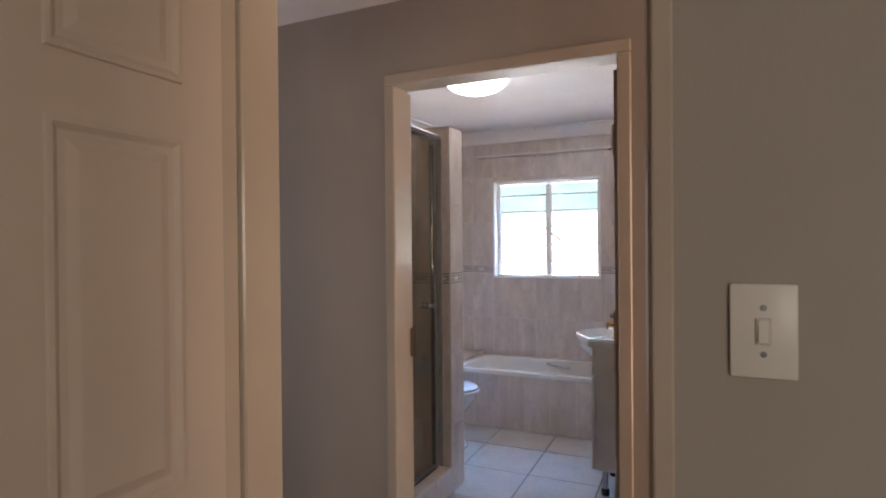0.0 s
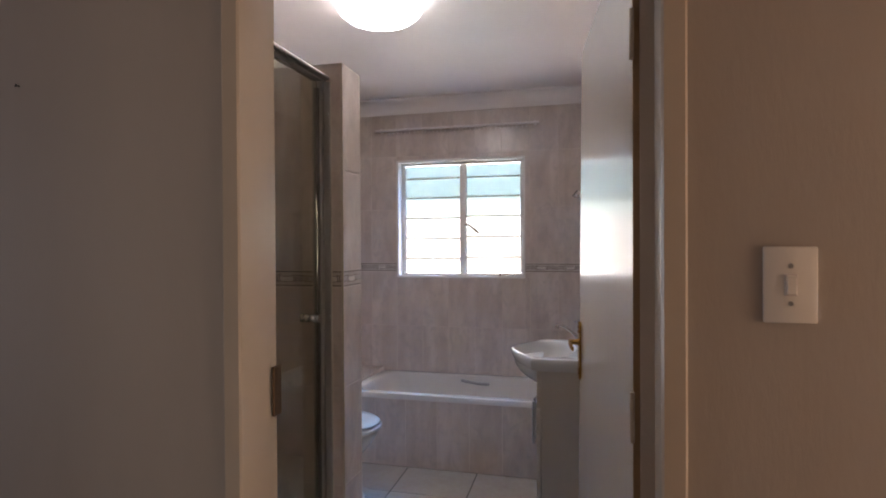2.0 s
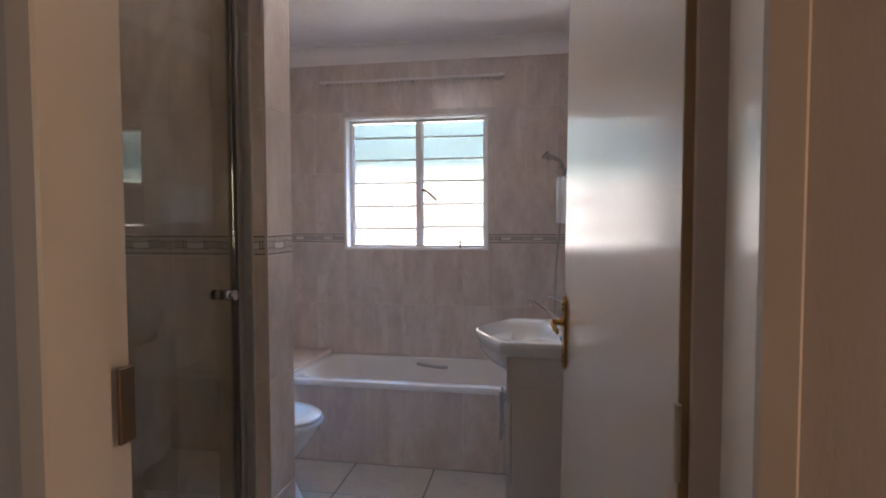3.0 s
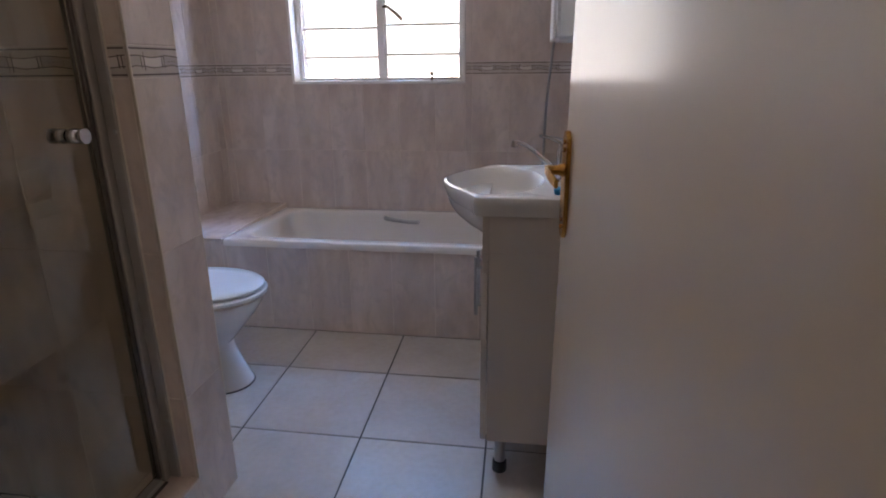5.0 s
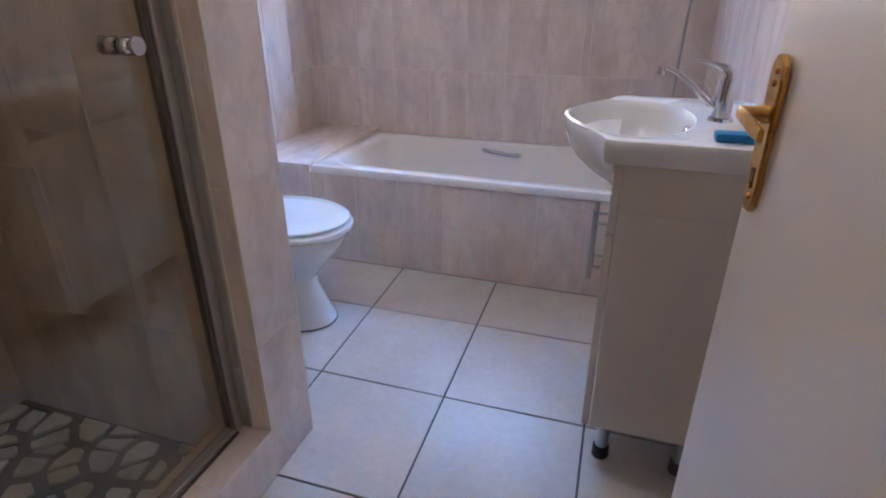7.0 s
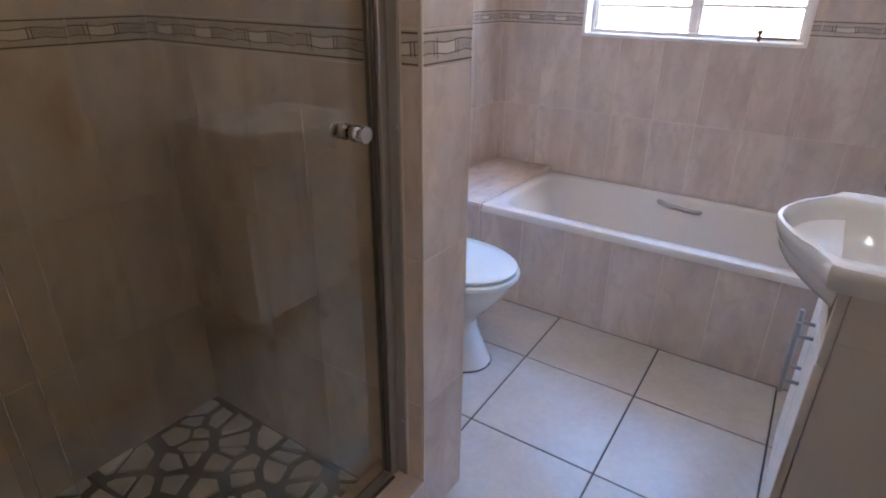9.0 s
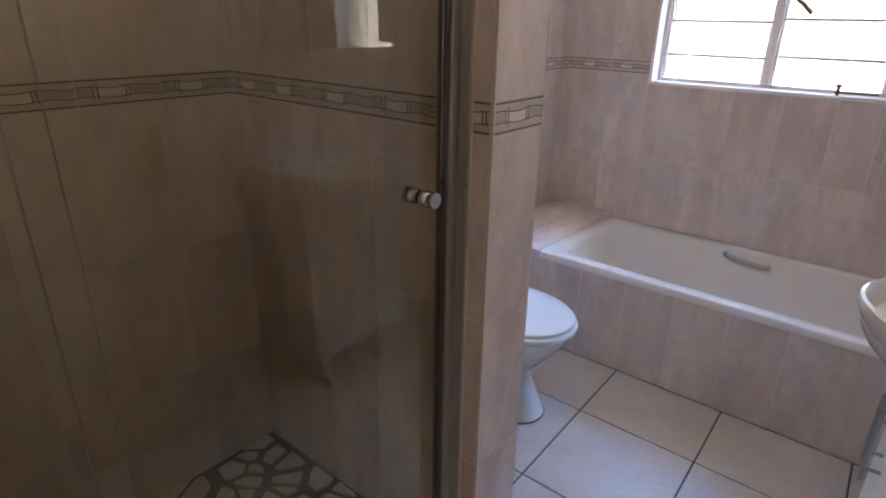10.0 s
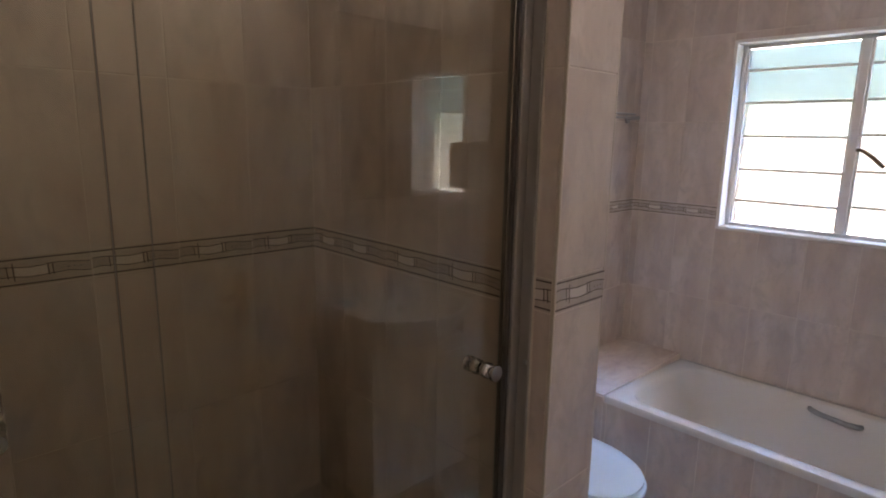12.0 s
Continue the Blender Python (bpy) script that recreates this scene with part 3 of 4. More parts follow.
kn = [(-0.042, 0.0155), (-0.041, 0.0165), (-0.034, 0.0165), (-0.032, 0.009), (-0.028, 0.009), (-0.026, 0.013), (-0.020, 0.0165), (-0.010, 0.0165), (-0.004, 0.013)]
for s in (1, -1):
    kb = tube([(GX - s * d, -0.535, 1.085) for d, r in kn], [r for d, r in kn], 20)
    part("knob", kb, KNOB_METAL, door_glass, "round chrome knob", True)
for z in (1.083, 0.33, 1.9):
    part("rivet", tube([(-0.376, PIL_Y0 - 0.0082, z), (-0.376, PIL_Y0 - 0.0115, z)], [0.006, 0.004], 8), STEEL, screen)
part("silicone_bead", box(-0.3688, PIL_Y0 - 0.005, KERB + 0.001, -0.364, PIL_Y0 - 0.0005, 2.03, 0.002), SILICONE, screen)

taps = thing("shower_taps", "chrome shower taps on the tiled wall", "shower taps")
for z in (0.957, 0.885):
    b = tube([(LEFT, -1.26, z), (LEFT + 0.012, -1.26, z), (LEFT + 0.014, -1.26, z), (LEFT + 0.05, -1.26, z), (LEFT + 0.052, -1.26, z), (LEFT + 0.09, -1.26, z)], [0.03, 0.028, 0.016, 0.016, 0.024, 0.022], 16)
    part("tap", b, CHROME, taps, smooth=True)

# ---------------------------------------------------------------- bath
bath = thing("bathtub", "white built-in acrylic bath with a grip handle", "bathtub")
BX0, BX1, BY0, BY1, BZ = -0.877, RIGHT - 0.002, 0.780, BACK - 0.002, 0.449
loops = [round_rect(BX0, BY0, BX1, BY1, 0.02, BZ - 0.032), round_rect(BX0, BY0, BX1, BY1, 0.02, BZ - 0.012),
         round_rect(BX0 + 0.004, BY0 + 0.004, BX1 - 0.002, BY1 - 0.001, 0.022, BZ - 0.003), round_rect(BX0 + 0.012, BY0 + 0.012, BX1 - 0.008, BY1 - 0.004, 0.03, BZ),
         round_rect(BX0 + 0.06, BY0 + 0.055, BX1 - 0.06, BY1 - 0.045, 0.11, BZ), round_rect(BX0 + 0.072, BY0 + 0.066, BX1 - 0.07, BY1 - 0.056, 0.11, BZ - 0.008),
         round_rect(BX0 + 0.08, BY0 + 0.072, BX1 - 0.078, BY1 - 0.062, 0.11, BZ - 0.03), round_rect(BX0 + 0.16, BY0 + 0.105, BX1 - 0.12, BY1 - 0.095, 0.12, BZ - 0.25),
         round_rect(BX0 + 0.21, BY0 + 0.14, BX1 - 0.16, BY1 - 0.13, 0.12, BZ - 0.345), round_rect(BX0 + 0.28, BY0 + 0.2, BX1 - 0.22, BY1 - 0.19, 0.1, BZ - 0.365)]
loops = [[(x, y, z - 0.028 * (y - BY0) / (BY1 - BY0)) for x, y, z in lp] for lp in loops]
part("tub", loft(loops, cap_last=True), ACRYLIC, bath, smooth=True)
gy = BY1 - 0.058
grip = tube([(-0.258, gy, 0.385), (-0.248, gy - 0.022, 0.388), (-0.213, gy - 0.032, 0.384), (-0.113, gy - 0.032, 0.374), (-0.075, gy - 0.022, 0.372), (-0.065, gy, 0.368)], [0.012, 0.012, 0.011, 0.011, 0.012, 0.012], 12)
part("grip_handle", grip, STEEL, bath, "grey metal grip handle", True)
part("overflow", tube([(BX1 - 0.085, 1.16, 0.36), (BX1 - 0.10, 1.16, 0.355)], [0.03, 0.028], 18), CHROME, bath, smooth=True)

# ---------------------------------------------------------------- toilet
toilet = thing("toilet", "white ceramic toilet with the lid down", "toilet")
TY = 0.287
toilet.scale = (1, 1, 0.98)


def egg(cx, front, back, half, z, n=40):
    """Plan of a toilet bowl: rounder in front (towards +x), squarer behind."""
    out = []
    for k in range(n):
        a = 2 * math.pi * k / n
        c, s = math.cos(a), math.sin(a)
        out.append((cx + (front * c if c > 0 else back * math.copysign(abs(c) ** 0.8, c)), TY + half * math.copysign(abs(s) ** 0.92, s), z))
    return out


bowl = loft([egg(-0.70, 0.170, 0.20, 0.120, 0.0), egg(-0.70, 0.166, 0.20, 0.116, 0.012), egg(-0.70, 0.138, 0.20, 0.100, 0.07), egg(-0.70, 0.105, 0.20, 0.086, 0.15),
             egg(-0.70, 0.105, 0.20, 0.092, 0.19), egg(-0.70, 0.155, 0.20, 0.125, 0.25), egg(-0.70, 0.205, 0.21, 0.155, 0.31), egg(-0.70, 0.238, 0.22, 0.172, 0.36), egg(-0.70, 0.245, 0.22, 0.176, 0.385),
             egg(-0.70, 0.24, 0.215, 0.172, 0.392), egg(-0.70, 0.19, 0.17, 0.13, 0.392), egg(-0.70, 0.15, 0.13, 0.10, 0.30)], cap_first=True, cap_last=True)
bowl = loft([[(LEFT + 0.001, TY + y, z) for y, z in ((-0.09, 0.14), (0.09, 0.14), (0.13, 0.24), (0.15, 0.39), (-0.15, 0.39), (-0.13, 0.24))],
             [(-0.80, TY + y, z) for y, z in ((-0.07, 0.08), (0.07, 0.08), (0.11, 0.24), (0.15, 0.39), (-0.15, 0.39), (-0.11, 0.24))]], bowl, True, True)
part("bowl", bowl, CERAMIC, toilet, smooth=True)
part("seat", loft([egg(-0.69, 0.243, 0.20, 0.178, 0.395), egg(-0.69, 0.252, 0.205, 0.186, 0.399), egg(-0.69, 0.252, 0.205, 0.186, 0.411), egg(-0.69, 0.246, 0.20, 0.18, 0.416)], cap_first=True, cap_last=True), SEAT_WHITE, toilet, smooth=True)
part("lid", loft([egg(-0.69, 0.236, 0.20, 0.172, 0.4205), egg(-0.69, 0.242, 0.205, 0.178, 0.424), egg(-0.69, 0.242, 0.205, 0.178, 0.432), egg(-0.69, 0.232, 0.197, 0.170, 0.439), egg(-0.69, 0.18, 0.15, 0.12, 0.4425), egg(-0.69, 0.05, 0.05, 0.04, 0.4435)], cap_first=True, cap_last=True), SEAT_WHITE, toilet, smooth=True)
for s in (-0.075, 0.075):
    part("hinge", tube([(-0.905, TY + s - 0.02, 0.425), (-0.905, TY + s + 0.02, 0.425)], 0.012, 12), SEAT_WHITE, toilet, smooth=True)
part("sealant", loft([egg(-0.70, 0.173, 0.203, 0.123, 0.0005), egg(-0.70, 0.169, 0.2, 0.119, 0.006)], cap_first=True, cap_last=True), mat("grey_sealant", (0.10, 0.10, 0.11), 0.6), toilet)

# ---------------------------------------------------------------- vanity and basin
VX, VY0, VY1, VZ0, VZ1 = 0.432, -0.186, 0.312, 0.165, 0.845
vanity = thing("vanity_cabinet", "white vanity cabinet on round feet with bar handles", "cabinet")
part("body", box(VX + 0.018, VY0, VZ0, RIGHT - 0.001, VY1, 0.745, 0.001), CABINET, vanity)
for ya, yb in ((VY0, VY0 + 0.016), (VY1 - 0.016, VY1)):
    part("side_board", box(VX + 0.018, ya, 0.7452, RIGHT - 0.001, yb, VZ1, 0.0008), CABINET, vanity)
part("front_panel", box(VX, VY0 + 0.001, 0.69, VX + 0.017, VY1 - 0.001, 0.748, 0.0012), CABINET, vanity)
for ya, yb in ((VY0 + 0.001, VY0 + 0.03), (VY1 - 0.03, VY1 - 0.001)):
    part("front_panel", box(VX, ya, 0.7482, VX + 0.017, yb, VZ1, 0.0008), CABINET, vanity)
VYM = (VY0 + VY1) / 2
for a, b, hy in ((VY0 + 0.001, VYM - 0.0015, VYM - 0.035), (VYM + 0.0015, VY1 - 0.001, VYM + 0.035)):
    d = part("door", box(VX - 0.002, a, VZ0 + 0.003, VX + 0.0155, b, 0.686, 0.0015), CABINET, vanity)
    hb = tube([(VX - 0.035, hy, 0.472), (VX - 0.035, hy, 0.660)], 0.006, 12)
    for z in (0.505, 0.628):
        hb = tube([(VX - 0.035, hy, z), (VX - 0.002, hy, z)], 0.0045, 8, hb)
    part("handle", hb, STEEL, d, "brushed steel bar handle", True)
for fx, fy in ((0.487, -0.10), (0.685, -0.10), (0.487, 0.2), (0.685, 0.2)):
    ft = part("foot", tube([(fx, fy, 0.03), (fx, fy, VZ0)], 0.017, 16), STEEL, vanity, smooth=True)
    part("foot_cap", tube([(fx, fy, 0.0), (fx, fy, 0.004), (fx, fy, 0.036), (fx, fy, 0.04)], [0.020, 0.023, 0.022, 0.018], 16), BLACK, ft, "black plastic foot", True)

basin = thing("basin", "white ceramic basin with a bowed front and mixer", "basin")


def basin_edge(inset, z, bulge=1.0, n=30):
    """Closed outline: straight at the wall, two shoulders, and a bowed front."""
    fx = 0.407 + inset
    ya, yb = VY0 - 0.008 + inset, VY1 + 0.006 - inset
    pts = [(RIGHT - 0.001, yb + (ya - yb) * k / 14) for k in range(14)]
    pts += [(RIGHT - 0.001 + (fx + 0.02 - RIGHT + 0.001) * k / 8, ya) for k in range(9)]
    for k in range(n + 1):
        u = k / n
        y = (VY0 - 0.008 + inset) + 0.008 + (VY1 - VY0 + 0.016 - 2 * inset - 0.016) * u
        s = math.sin(math.pi * u)
        s = s ** 1.35
        pts.append((fx - 0.113 * bulge * s, y))
    pts += [(fx + 0.02 + (RIGHT - 0.001 - fx - 0.02) * k / 8, yb) for k in range(8)]
    return [(x, y, z) for x, y in pts]


def bowl_loop(k, z, shift=0.0, n=34):
    """Egg-shaped bowl outline with as many points as the rim."""
    cx, cy = 0.458 + shift, 0.060
    rim = basin_edge(0.02, z)
    out = []
    for x, y, _ in rim:
        a = math.atan2(y - cy, x - cx)
        rx, ry = (0.149 if x < cx else 0.132), 0.205
        out.append((cx + rx * k * math.cos(a), cy + ry * k * math.sin(a), z))
    return out


RZ = 0.897
rim = [basin_edge(0.004, VZ1 + 0.001, 0.86), basin_edge(0.001, VZ1 + 0.012, 0.92), basin_edge(0.0, RZ - 0.022, 0.975), basin_edge(0.0, RZ - 0.008), basin_edge(0.003, RZ - 0.002), basin_edge(0.010, RZ),
       bowl_loop(1.02, RZ - 0.001), bowl_loop(0.985, RZ - 0.006), bowl_loop(0.94, RZ - 0.024), bowl_loop(0.86, RZ - 0.055), bowl_loop(0.74, RZ - 0.085), bowl_loop(0.56, RZ - 0.110), bowl_loop(0.32, RZ - 0.126), bowl_loop(0.1, RZ - 0.130)]
part("bowl", loft(rim, cap_last=True), CERAMIC, basin, smooth=True)
# rounded underside that hangs in front of the cabinet
UN = 24
und = []
for k, wide, z in ((0.90, 0.235, 0.003), (0.85, 0.226, -0.018), (0.74, 0.21, -0.042), (0.56, 0.185, -0.064), (0.32, 0.14, -0.082), (0.04, 0.09, -0.092)):
    und.append([(VX - 0.002 - 0.138 * k * math.sin(math.pi * i / UN) ** 1.25, VYM - wide + 2 * wide * i / UN, VZ1 + z) for i in range(UN + 1)])
part("underside", loft(und, cap_last=True, cap_first=True), CERAMIC, basin, smooth=True)
ovf = part("overflow", tube([(0.582, 0.06, 0.862), (0.574, 0.06, 0.863), (0.570, 0.06, 0.8635)], [0.016, 0.016, 0.013], 18), CHROME, basin, "chrome overflow ring", True)
part("overflow_slot", tube([(0.571, 0.06, 0.8635), (0.5694, 0.06, 0.8637)], [0.009, 0.009], 14), BLACK, ovf)
part("drain", tube([(0.458, 0.06, RZ - 0.1305), (0.458, 0.06, RZ - 0.126), (0.458, 0.06, RZ - 0.125)], [0.022, 0.022, 0.018], 18), CHROME, basin, "chrome drain ring", True)
mixer = thing("basin_mixer", "chrome basin mixer with a long swivel spout", "tap")
MX, MY = 0.642, 0.057
part("body", tube([(MX, MY, RZ - 0.001), (MX, MY, RZ + 0.006), (MX, MY, RZ + 0.008), (MX, MY, RZ + 0.05), (MX + 0.002, MY, RZ + 0.085), (MX + 0.003, MY, RZ + 0.10)], [0.027, 0.026, 0.021, 0.020, 0.021, 0.016], 20), CHROME, mixer, smooth=True)
sp = tube([(MX - 0.012, MY, RZ + 0.024), (MX - 0.03, MY, RZ + 0.036), (MX - 0.075, MY, RZ + 0.076), (MX - 0.104, MY, RZ + 0.098), (MX - 0.125, MY, RZ + 0.107), (MX - 0.138, MY, RZ + 0.108)], [0.011, 0.008, 0.0063, 0.0058, 0.0058, 0.006], 14)
sp = tube([(MX - 0.138, MY, RZ + 0.113), (MX - 0.139, MY, RZ + 0.108), (MX - 0.141, MY, RZ + 0.094)], [0.0075, 0.0095, 0.010], 14, sp)
part("spout", sp, CHROME, mixer, smooth=True)
lv = tube([(MX + 0.004, MY, RZ + 0.088), (MX + 0.0, MY, RZ + 0.104), (MX - 0.012, MY, RZ + 0.113), (MX - 0.04, MY, RZ + 0.122), (MX - 0.07, MY, RZ + 0.127)], [0.020, 0.017, 0.009, 0.0045, 0.0035], 14)
part("lever", lv, CHROME, mixer, smooth=True)
sponge = tagged(part("sponge", box(0.612, -0.158, RZ + 0.0005, 0.69, -0.118, RZ + 0.018, 0.006, segments=2), BLUE, smooth=True), "small blue sponge lying on the basin's rim", "sponge")

mirror = thing("wall_mirror", "plain wall mirror above the basin", "mirror")
part("glass", box(RIGHT - 0.007, -0.115, 1.285, RIGHT - 0.0005, 0.594, 1.985, 0.002), MIRROR, mirror)
CABINET_WHITE = painted("pale_cabinet_plastic", (0.74, 0.76, 0.78), 0.33, 60.0, 0.05, spread=0.03)
panel = thing("wall_cabinet", "small pale blue-white cabinet on the tiled wall", "wall cabinet")
part("body", box(0.626, 0.60, 1.30, RIGHT - 0.0005, 0.98, 1.52, 0.012), CABINET_WHITE, panel)
part("door", box(0.612, 0.603, 1.303, 0.6255, 0.977, 1.517, 0.003), CABINET_WHITE, panel)

# ---------------------------------------------------------------- hand shower over the bath
hand = thing("hand_shower", "chrome hand shower on a bracket with a hose", "hand shower")
hd = tube([(0.55, 1.36, 1.705), (0.565, 1.362, 1.692)], [0.030, 0.024], 16)
hd = tube([(0.565, 1.362, 1.692), (0.60, 1.37, 1.69), (0.64, 1.385, 1.668), (0.665, 1.395, 1.62), (0.672, 1.40, 1.56)], [0.022, 0.014, 0.011, 0.011, 0.011], 12, hd)
part("head", hd, CHROME, hand, smooth=True)
part("spray_face", tube([(0.5495, 1.36, 1.7055), (0.5455, 1.3595, 1.709)], [0.028, 0.026], 16), BLACK, hand, "black spray face")
part("bracket", tube([(0.672, 1.40, 1.60), (RIGHT, 1.40, 1.60)], [0.017, 0.02], 14), CHROME, hand, smooth=True)
hose = [(0.672 - 0.055 * u - 0.02 * math.sin(u * 3.1), 1.40 + 0.05 * u, 1.56 - 0.95 * u) for u in (k / 24 for k in range(25))]
part("hose", tube(hose, 0.0065, 10), STEEL, hand, "grey metal hose", True)
part("wall_outlet", tube([(0.617, BACK, 0.61), (0.617, BACK - 0.05, 0.61), (0.617, 1.45, 0.61)], [0.024, 0.02, 0.012], 14), CHROME, hand, smooth=True)

# ---------------------------------------------------------------- towel rail, curtain rail, switches
rail = thing("towel_rail", "thin chrome double towel rail on the tiled wall", "towel rail")
for dx, dz in ((0.06, 0.0), (0.035, 0.02)):
    part("bar", tube([(LEFT + dx, 0.78, 1.648 + dz), (LEFT + dx, 1.42, 1.648 + dz)], 0.006, 10), STEEL, rail, smooth=True)
for y in (0.79, 1.41):
    part("bracket", tube([(LEFT, y, 1.645), (LEFT + 0.008, y, 1.645), (LEFT + 0.010, y, 1.648), (LEFT + 0.066, y, 1.65)], [0.022, 0.02, 0.010, 0.009], 14), STEEL, rail, smooth=True)
curtain = thing("curtain_rail", "white curtain rail with empty hooks above the window", "curtain rail")
part("rail", box(-0.915, BACK - 0.062, 2.212, 0.30, BACK - 0.046, 2.228, 0.002), PIPE_WHITE, curtain)
for x in (-0.88, -0.3, 0.27):
    part("bracket", box(x - 0.008, BACK - 0.046, 2.208, x + 0.008, BACK, 2.236, 0.002), PIPE_WHITE, curtain)
hk = mesh_of(tube([(0, 0, 0.004), (0, 0, -0.010), (0.004, 0, -0.016), (0.0, 0, -0.021), (-0.004, 0, -0.016)], 0.0022, 6), "rail_hook", PIPE_WHITE)
rnd = random.Random(4)
for k in range(34):
    ob = new("rail_hook", hk)
    ob.parent = curtain
    ob.location = (-0.80 + k * 0.0305 + rnd.uniform(-0.008, 0.008), BACK - 0.054, 2.212)


def switch(at, label):
    s = thing("light_switch", label, "light switch", "light switches", at=at)
    part("plate", box(-0.0395, -0.009, -0.062, 0.0395, -0.0002, 0.062, 0.003, segments=2), SWITCH_WHITE, s, smooth=True)
    part("surround", box(-0.0095, -0.0115, -0.018, 0.0095, -0.009, 0.018, 0.001), PIPE_WHITE, s)
    b = box(-0.007, -0.016, -0.0155, 0.007, -0.0112, 0.0155, 0.0015)
    for v in b.verts:
        if v.co.y < -0.014 and v.co.z > 0:
            v.co.y += 0.003
    part("rocker", b, SWITCH_WHITE, s)
    for z in (-0.0305, 0.0305):
        part("screw", tube([(0, -0.009, z), (0, -0.0108, z)], [0.0042, 0.0034], 10), STEEL, s, "metal plate screw")
    return s


switch((0.964, HALL1, 1.304), "white light switch plate on the passage wall")
switch((1.097, BED1, 1.310), "white light switch plate on the bedroom wall")
tagged(part("nail", tube([(-0.626, HALL1 + 0.01, 1.742), (-0.626, HALL1 - 0.006, 1.742), (-0.626, HALL1 - 0.008, 1.742)], [0.002, 0.002, 0.004], 8), BLACK), "small dark nail sticking out of the painted wall", "nail")


# ---------------------------------------------------------------- tiles, one by one
GAP = 0.0028
tile_meshes = {}


FLOOR_SKEW = -0.022  # the floor's long joints run slightly off square


def tile_mesh(w, h, kind):
    """Tile in the plane of local x and z, its face towards local -y; the back lies at 0."""
    key = (round(w, 3), round(h, 3), kind)
    if key not in tile_meshes:
        if kind == "border":
            tile_meshes[key] = border_mesh(w, h)
        else:
            e = 0.0010
            bm = loft([[(-w / 2, 0, -h / 2), (w / 2, 0, -h / 2), (w / 2, 0, h / 2), (-w / 2, 0, h / 2)],
                       [(-w / 2, -T + e, -h / 2), (w / 2, -T + e, -h / 2), (w / 2, -T + e, h / 2), (-w / 2, -T + e, h / 2)],
                       [(-w / 2 + e, -T, -h / 2 + e), (w / 2 - e, -T, -h / 2 + e), (w / 2 - e, -T, h / 2 - e), (-w / 2 + e, -T, h / 2 - e)]], cap_last=True)
            if kind == "floor":
                for v in bm.verts:
                    v.co.x += FLOOR_SKEW * v.co.z
            tile_meshes[key] = mesh_of(bm, "tile", {"wall": TILE, "floor": FLOOR_TILE}[kind])
    return tile_meshes[key]


def border_mesh(w, h):
    """Listello: cream body, two thin brown lines, a wavy ribbon with grey stretches."""
    bm = loft([[(-w / 2, 0, -h / 2), (w / 2, 0, -h / 2), (w / 2, 0, h / 2), (-w / 2, 0, h / 2)], [(-w / 2, -T, -h / 2), (w / 2, -T, -h / 2), (w / 2, -T, h / 2), (-w / 2, -T, h / 2)]], cap_last=True)
    Y = -T - 0.0005

    def quad(a, b, mi):
        """A strip between two polylines with equal counts."""
        y = Y - (0.0003 if mi == 1 else 0.0004 if mi == 4 else 0.0)
        va = [bm.verts.new((u - w / 2, y, v - h / 2)) for u, v in a]
        vb = [bm.verts.new((u - w / 2, y, v - h / 2)) for u, v in b]
        for i in range(len(a) - 1):
            bm.faces.new((va[i], va[i + 1], vb[i + 1], vb[i])).material_index = mi

    def line(pts, t, mi=1):
        quad([(u, v - t / 2) for u, v in pts], [(u, v + t / 2) for u, v in pts], mi)

    for v in (0.0055, h - 0.0055):
        line([(0, v), (w, v)], 0.0034)
    us = [u for u in (0, 0.015, 0.03, 0.05, 0.075, 0.10, 0.115, 0.13, 0.15, 0.17, 0.19, 0.2) if u < w] + [w]
    lo = [(u, 0.0225 + 0.0025 * math.sin(u * 55) + 0.001 * math.sin(u * 131)) for u in us]
    hi = [(u, h - 0.0225 + 0.0025 * math.sin(u * 55 + 0.5)) for u in us]
    line(lo, 0.0021)
    line(hi, 0.0021)
    for a, b, mi in ((0.0, 0.034, 2), (0.050, 0.110, 3), (0.124, 0.2, 2)):
        b = min(b, w)
        if a < w - 0.01:
            ks = [a + (b - a) * k / 4 for k in range(5)]
            quad([(u, 0.0240 + 0.0025 * math.sin(u * 55)) for u in ks], [(u, h - 0.0240 + 0.0025 * math.sin(u * 55 + 0.5)) for u in ks], mi)
    for u in (0.036, 0.047, 0.112, 0.121):
        if u < w - 0.004:
            long = 0.005 if u == 0.047 else 0.0
            quad([(u, 0.019 - long), (u + 0.0026, 0.019 - long)], [(u - 0.002, h - 0.019 + long), (u + 0.0006, h - 0.019 + long)], 1)
    for k in range(4):  # dots in the grey stretch
        u = 0.138 + 0.012 * k
        if u < w - 0.006:
            quad([(u, h / 2 - 0.0012), (u + 0.0026, h / 2 - 0.0012)], [(u, h / 2 + 0.0014), (u + 0.0026, h / 2 + 0.0014)], 4)
    bmesh.ops.recalc_face_normals(bm, faces=bm.faces[:])
    return mesh_of(bm, "border_tile", [BORDER, INK, INK_GREY, INK_PALE, INK])


def cut(rect, hole):
    """What is left of a rectangle (u0, v0, u1, v1) outside the hole."""
    u0, v0, u1, v1 = rect
    a0, b0, a1, b1 = hole
    if u1 <= a0 or u0 >= a1 or v1 <= b0 or v0 >= b1:
        return [rect]
    out = []
    if u0 < a0:
        out.append((u0, v0, a0, v1))
    if u1 > a1:
        out.append((a1, v0, u1, v1))
    if v0 < b0:
        out.append((max(u0, a0), v0, min(u1, a1), b0))
    if v1 > b1:
        out.append((max(u0, a0), b1, min(u1, a1), v1))
    return out


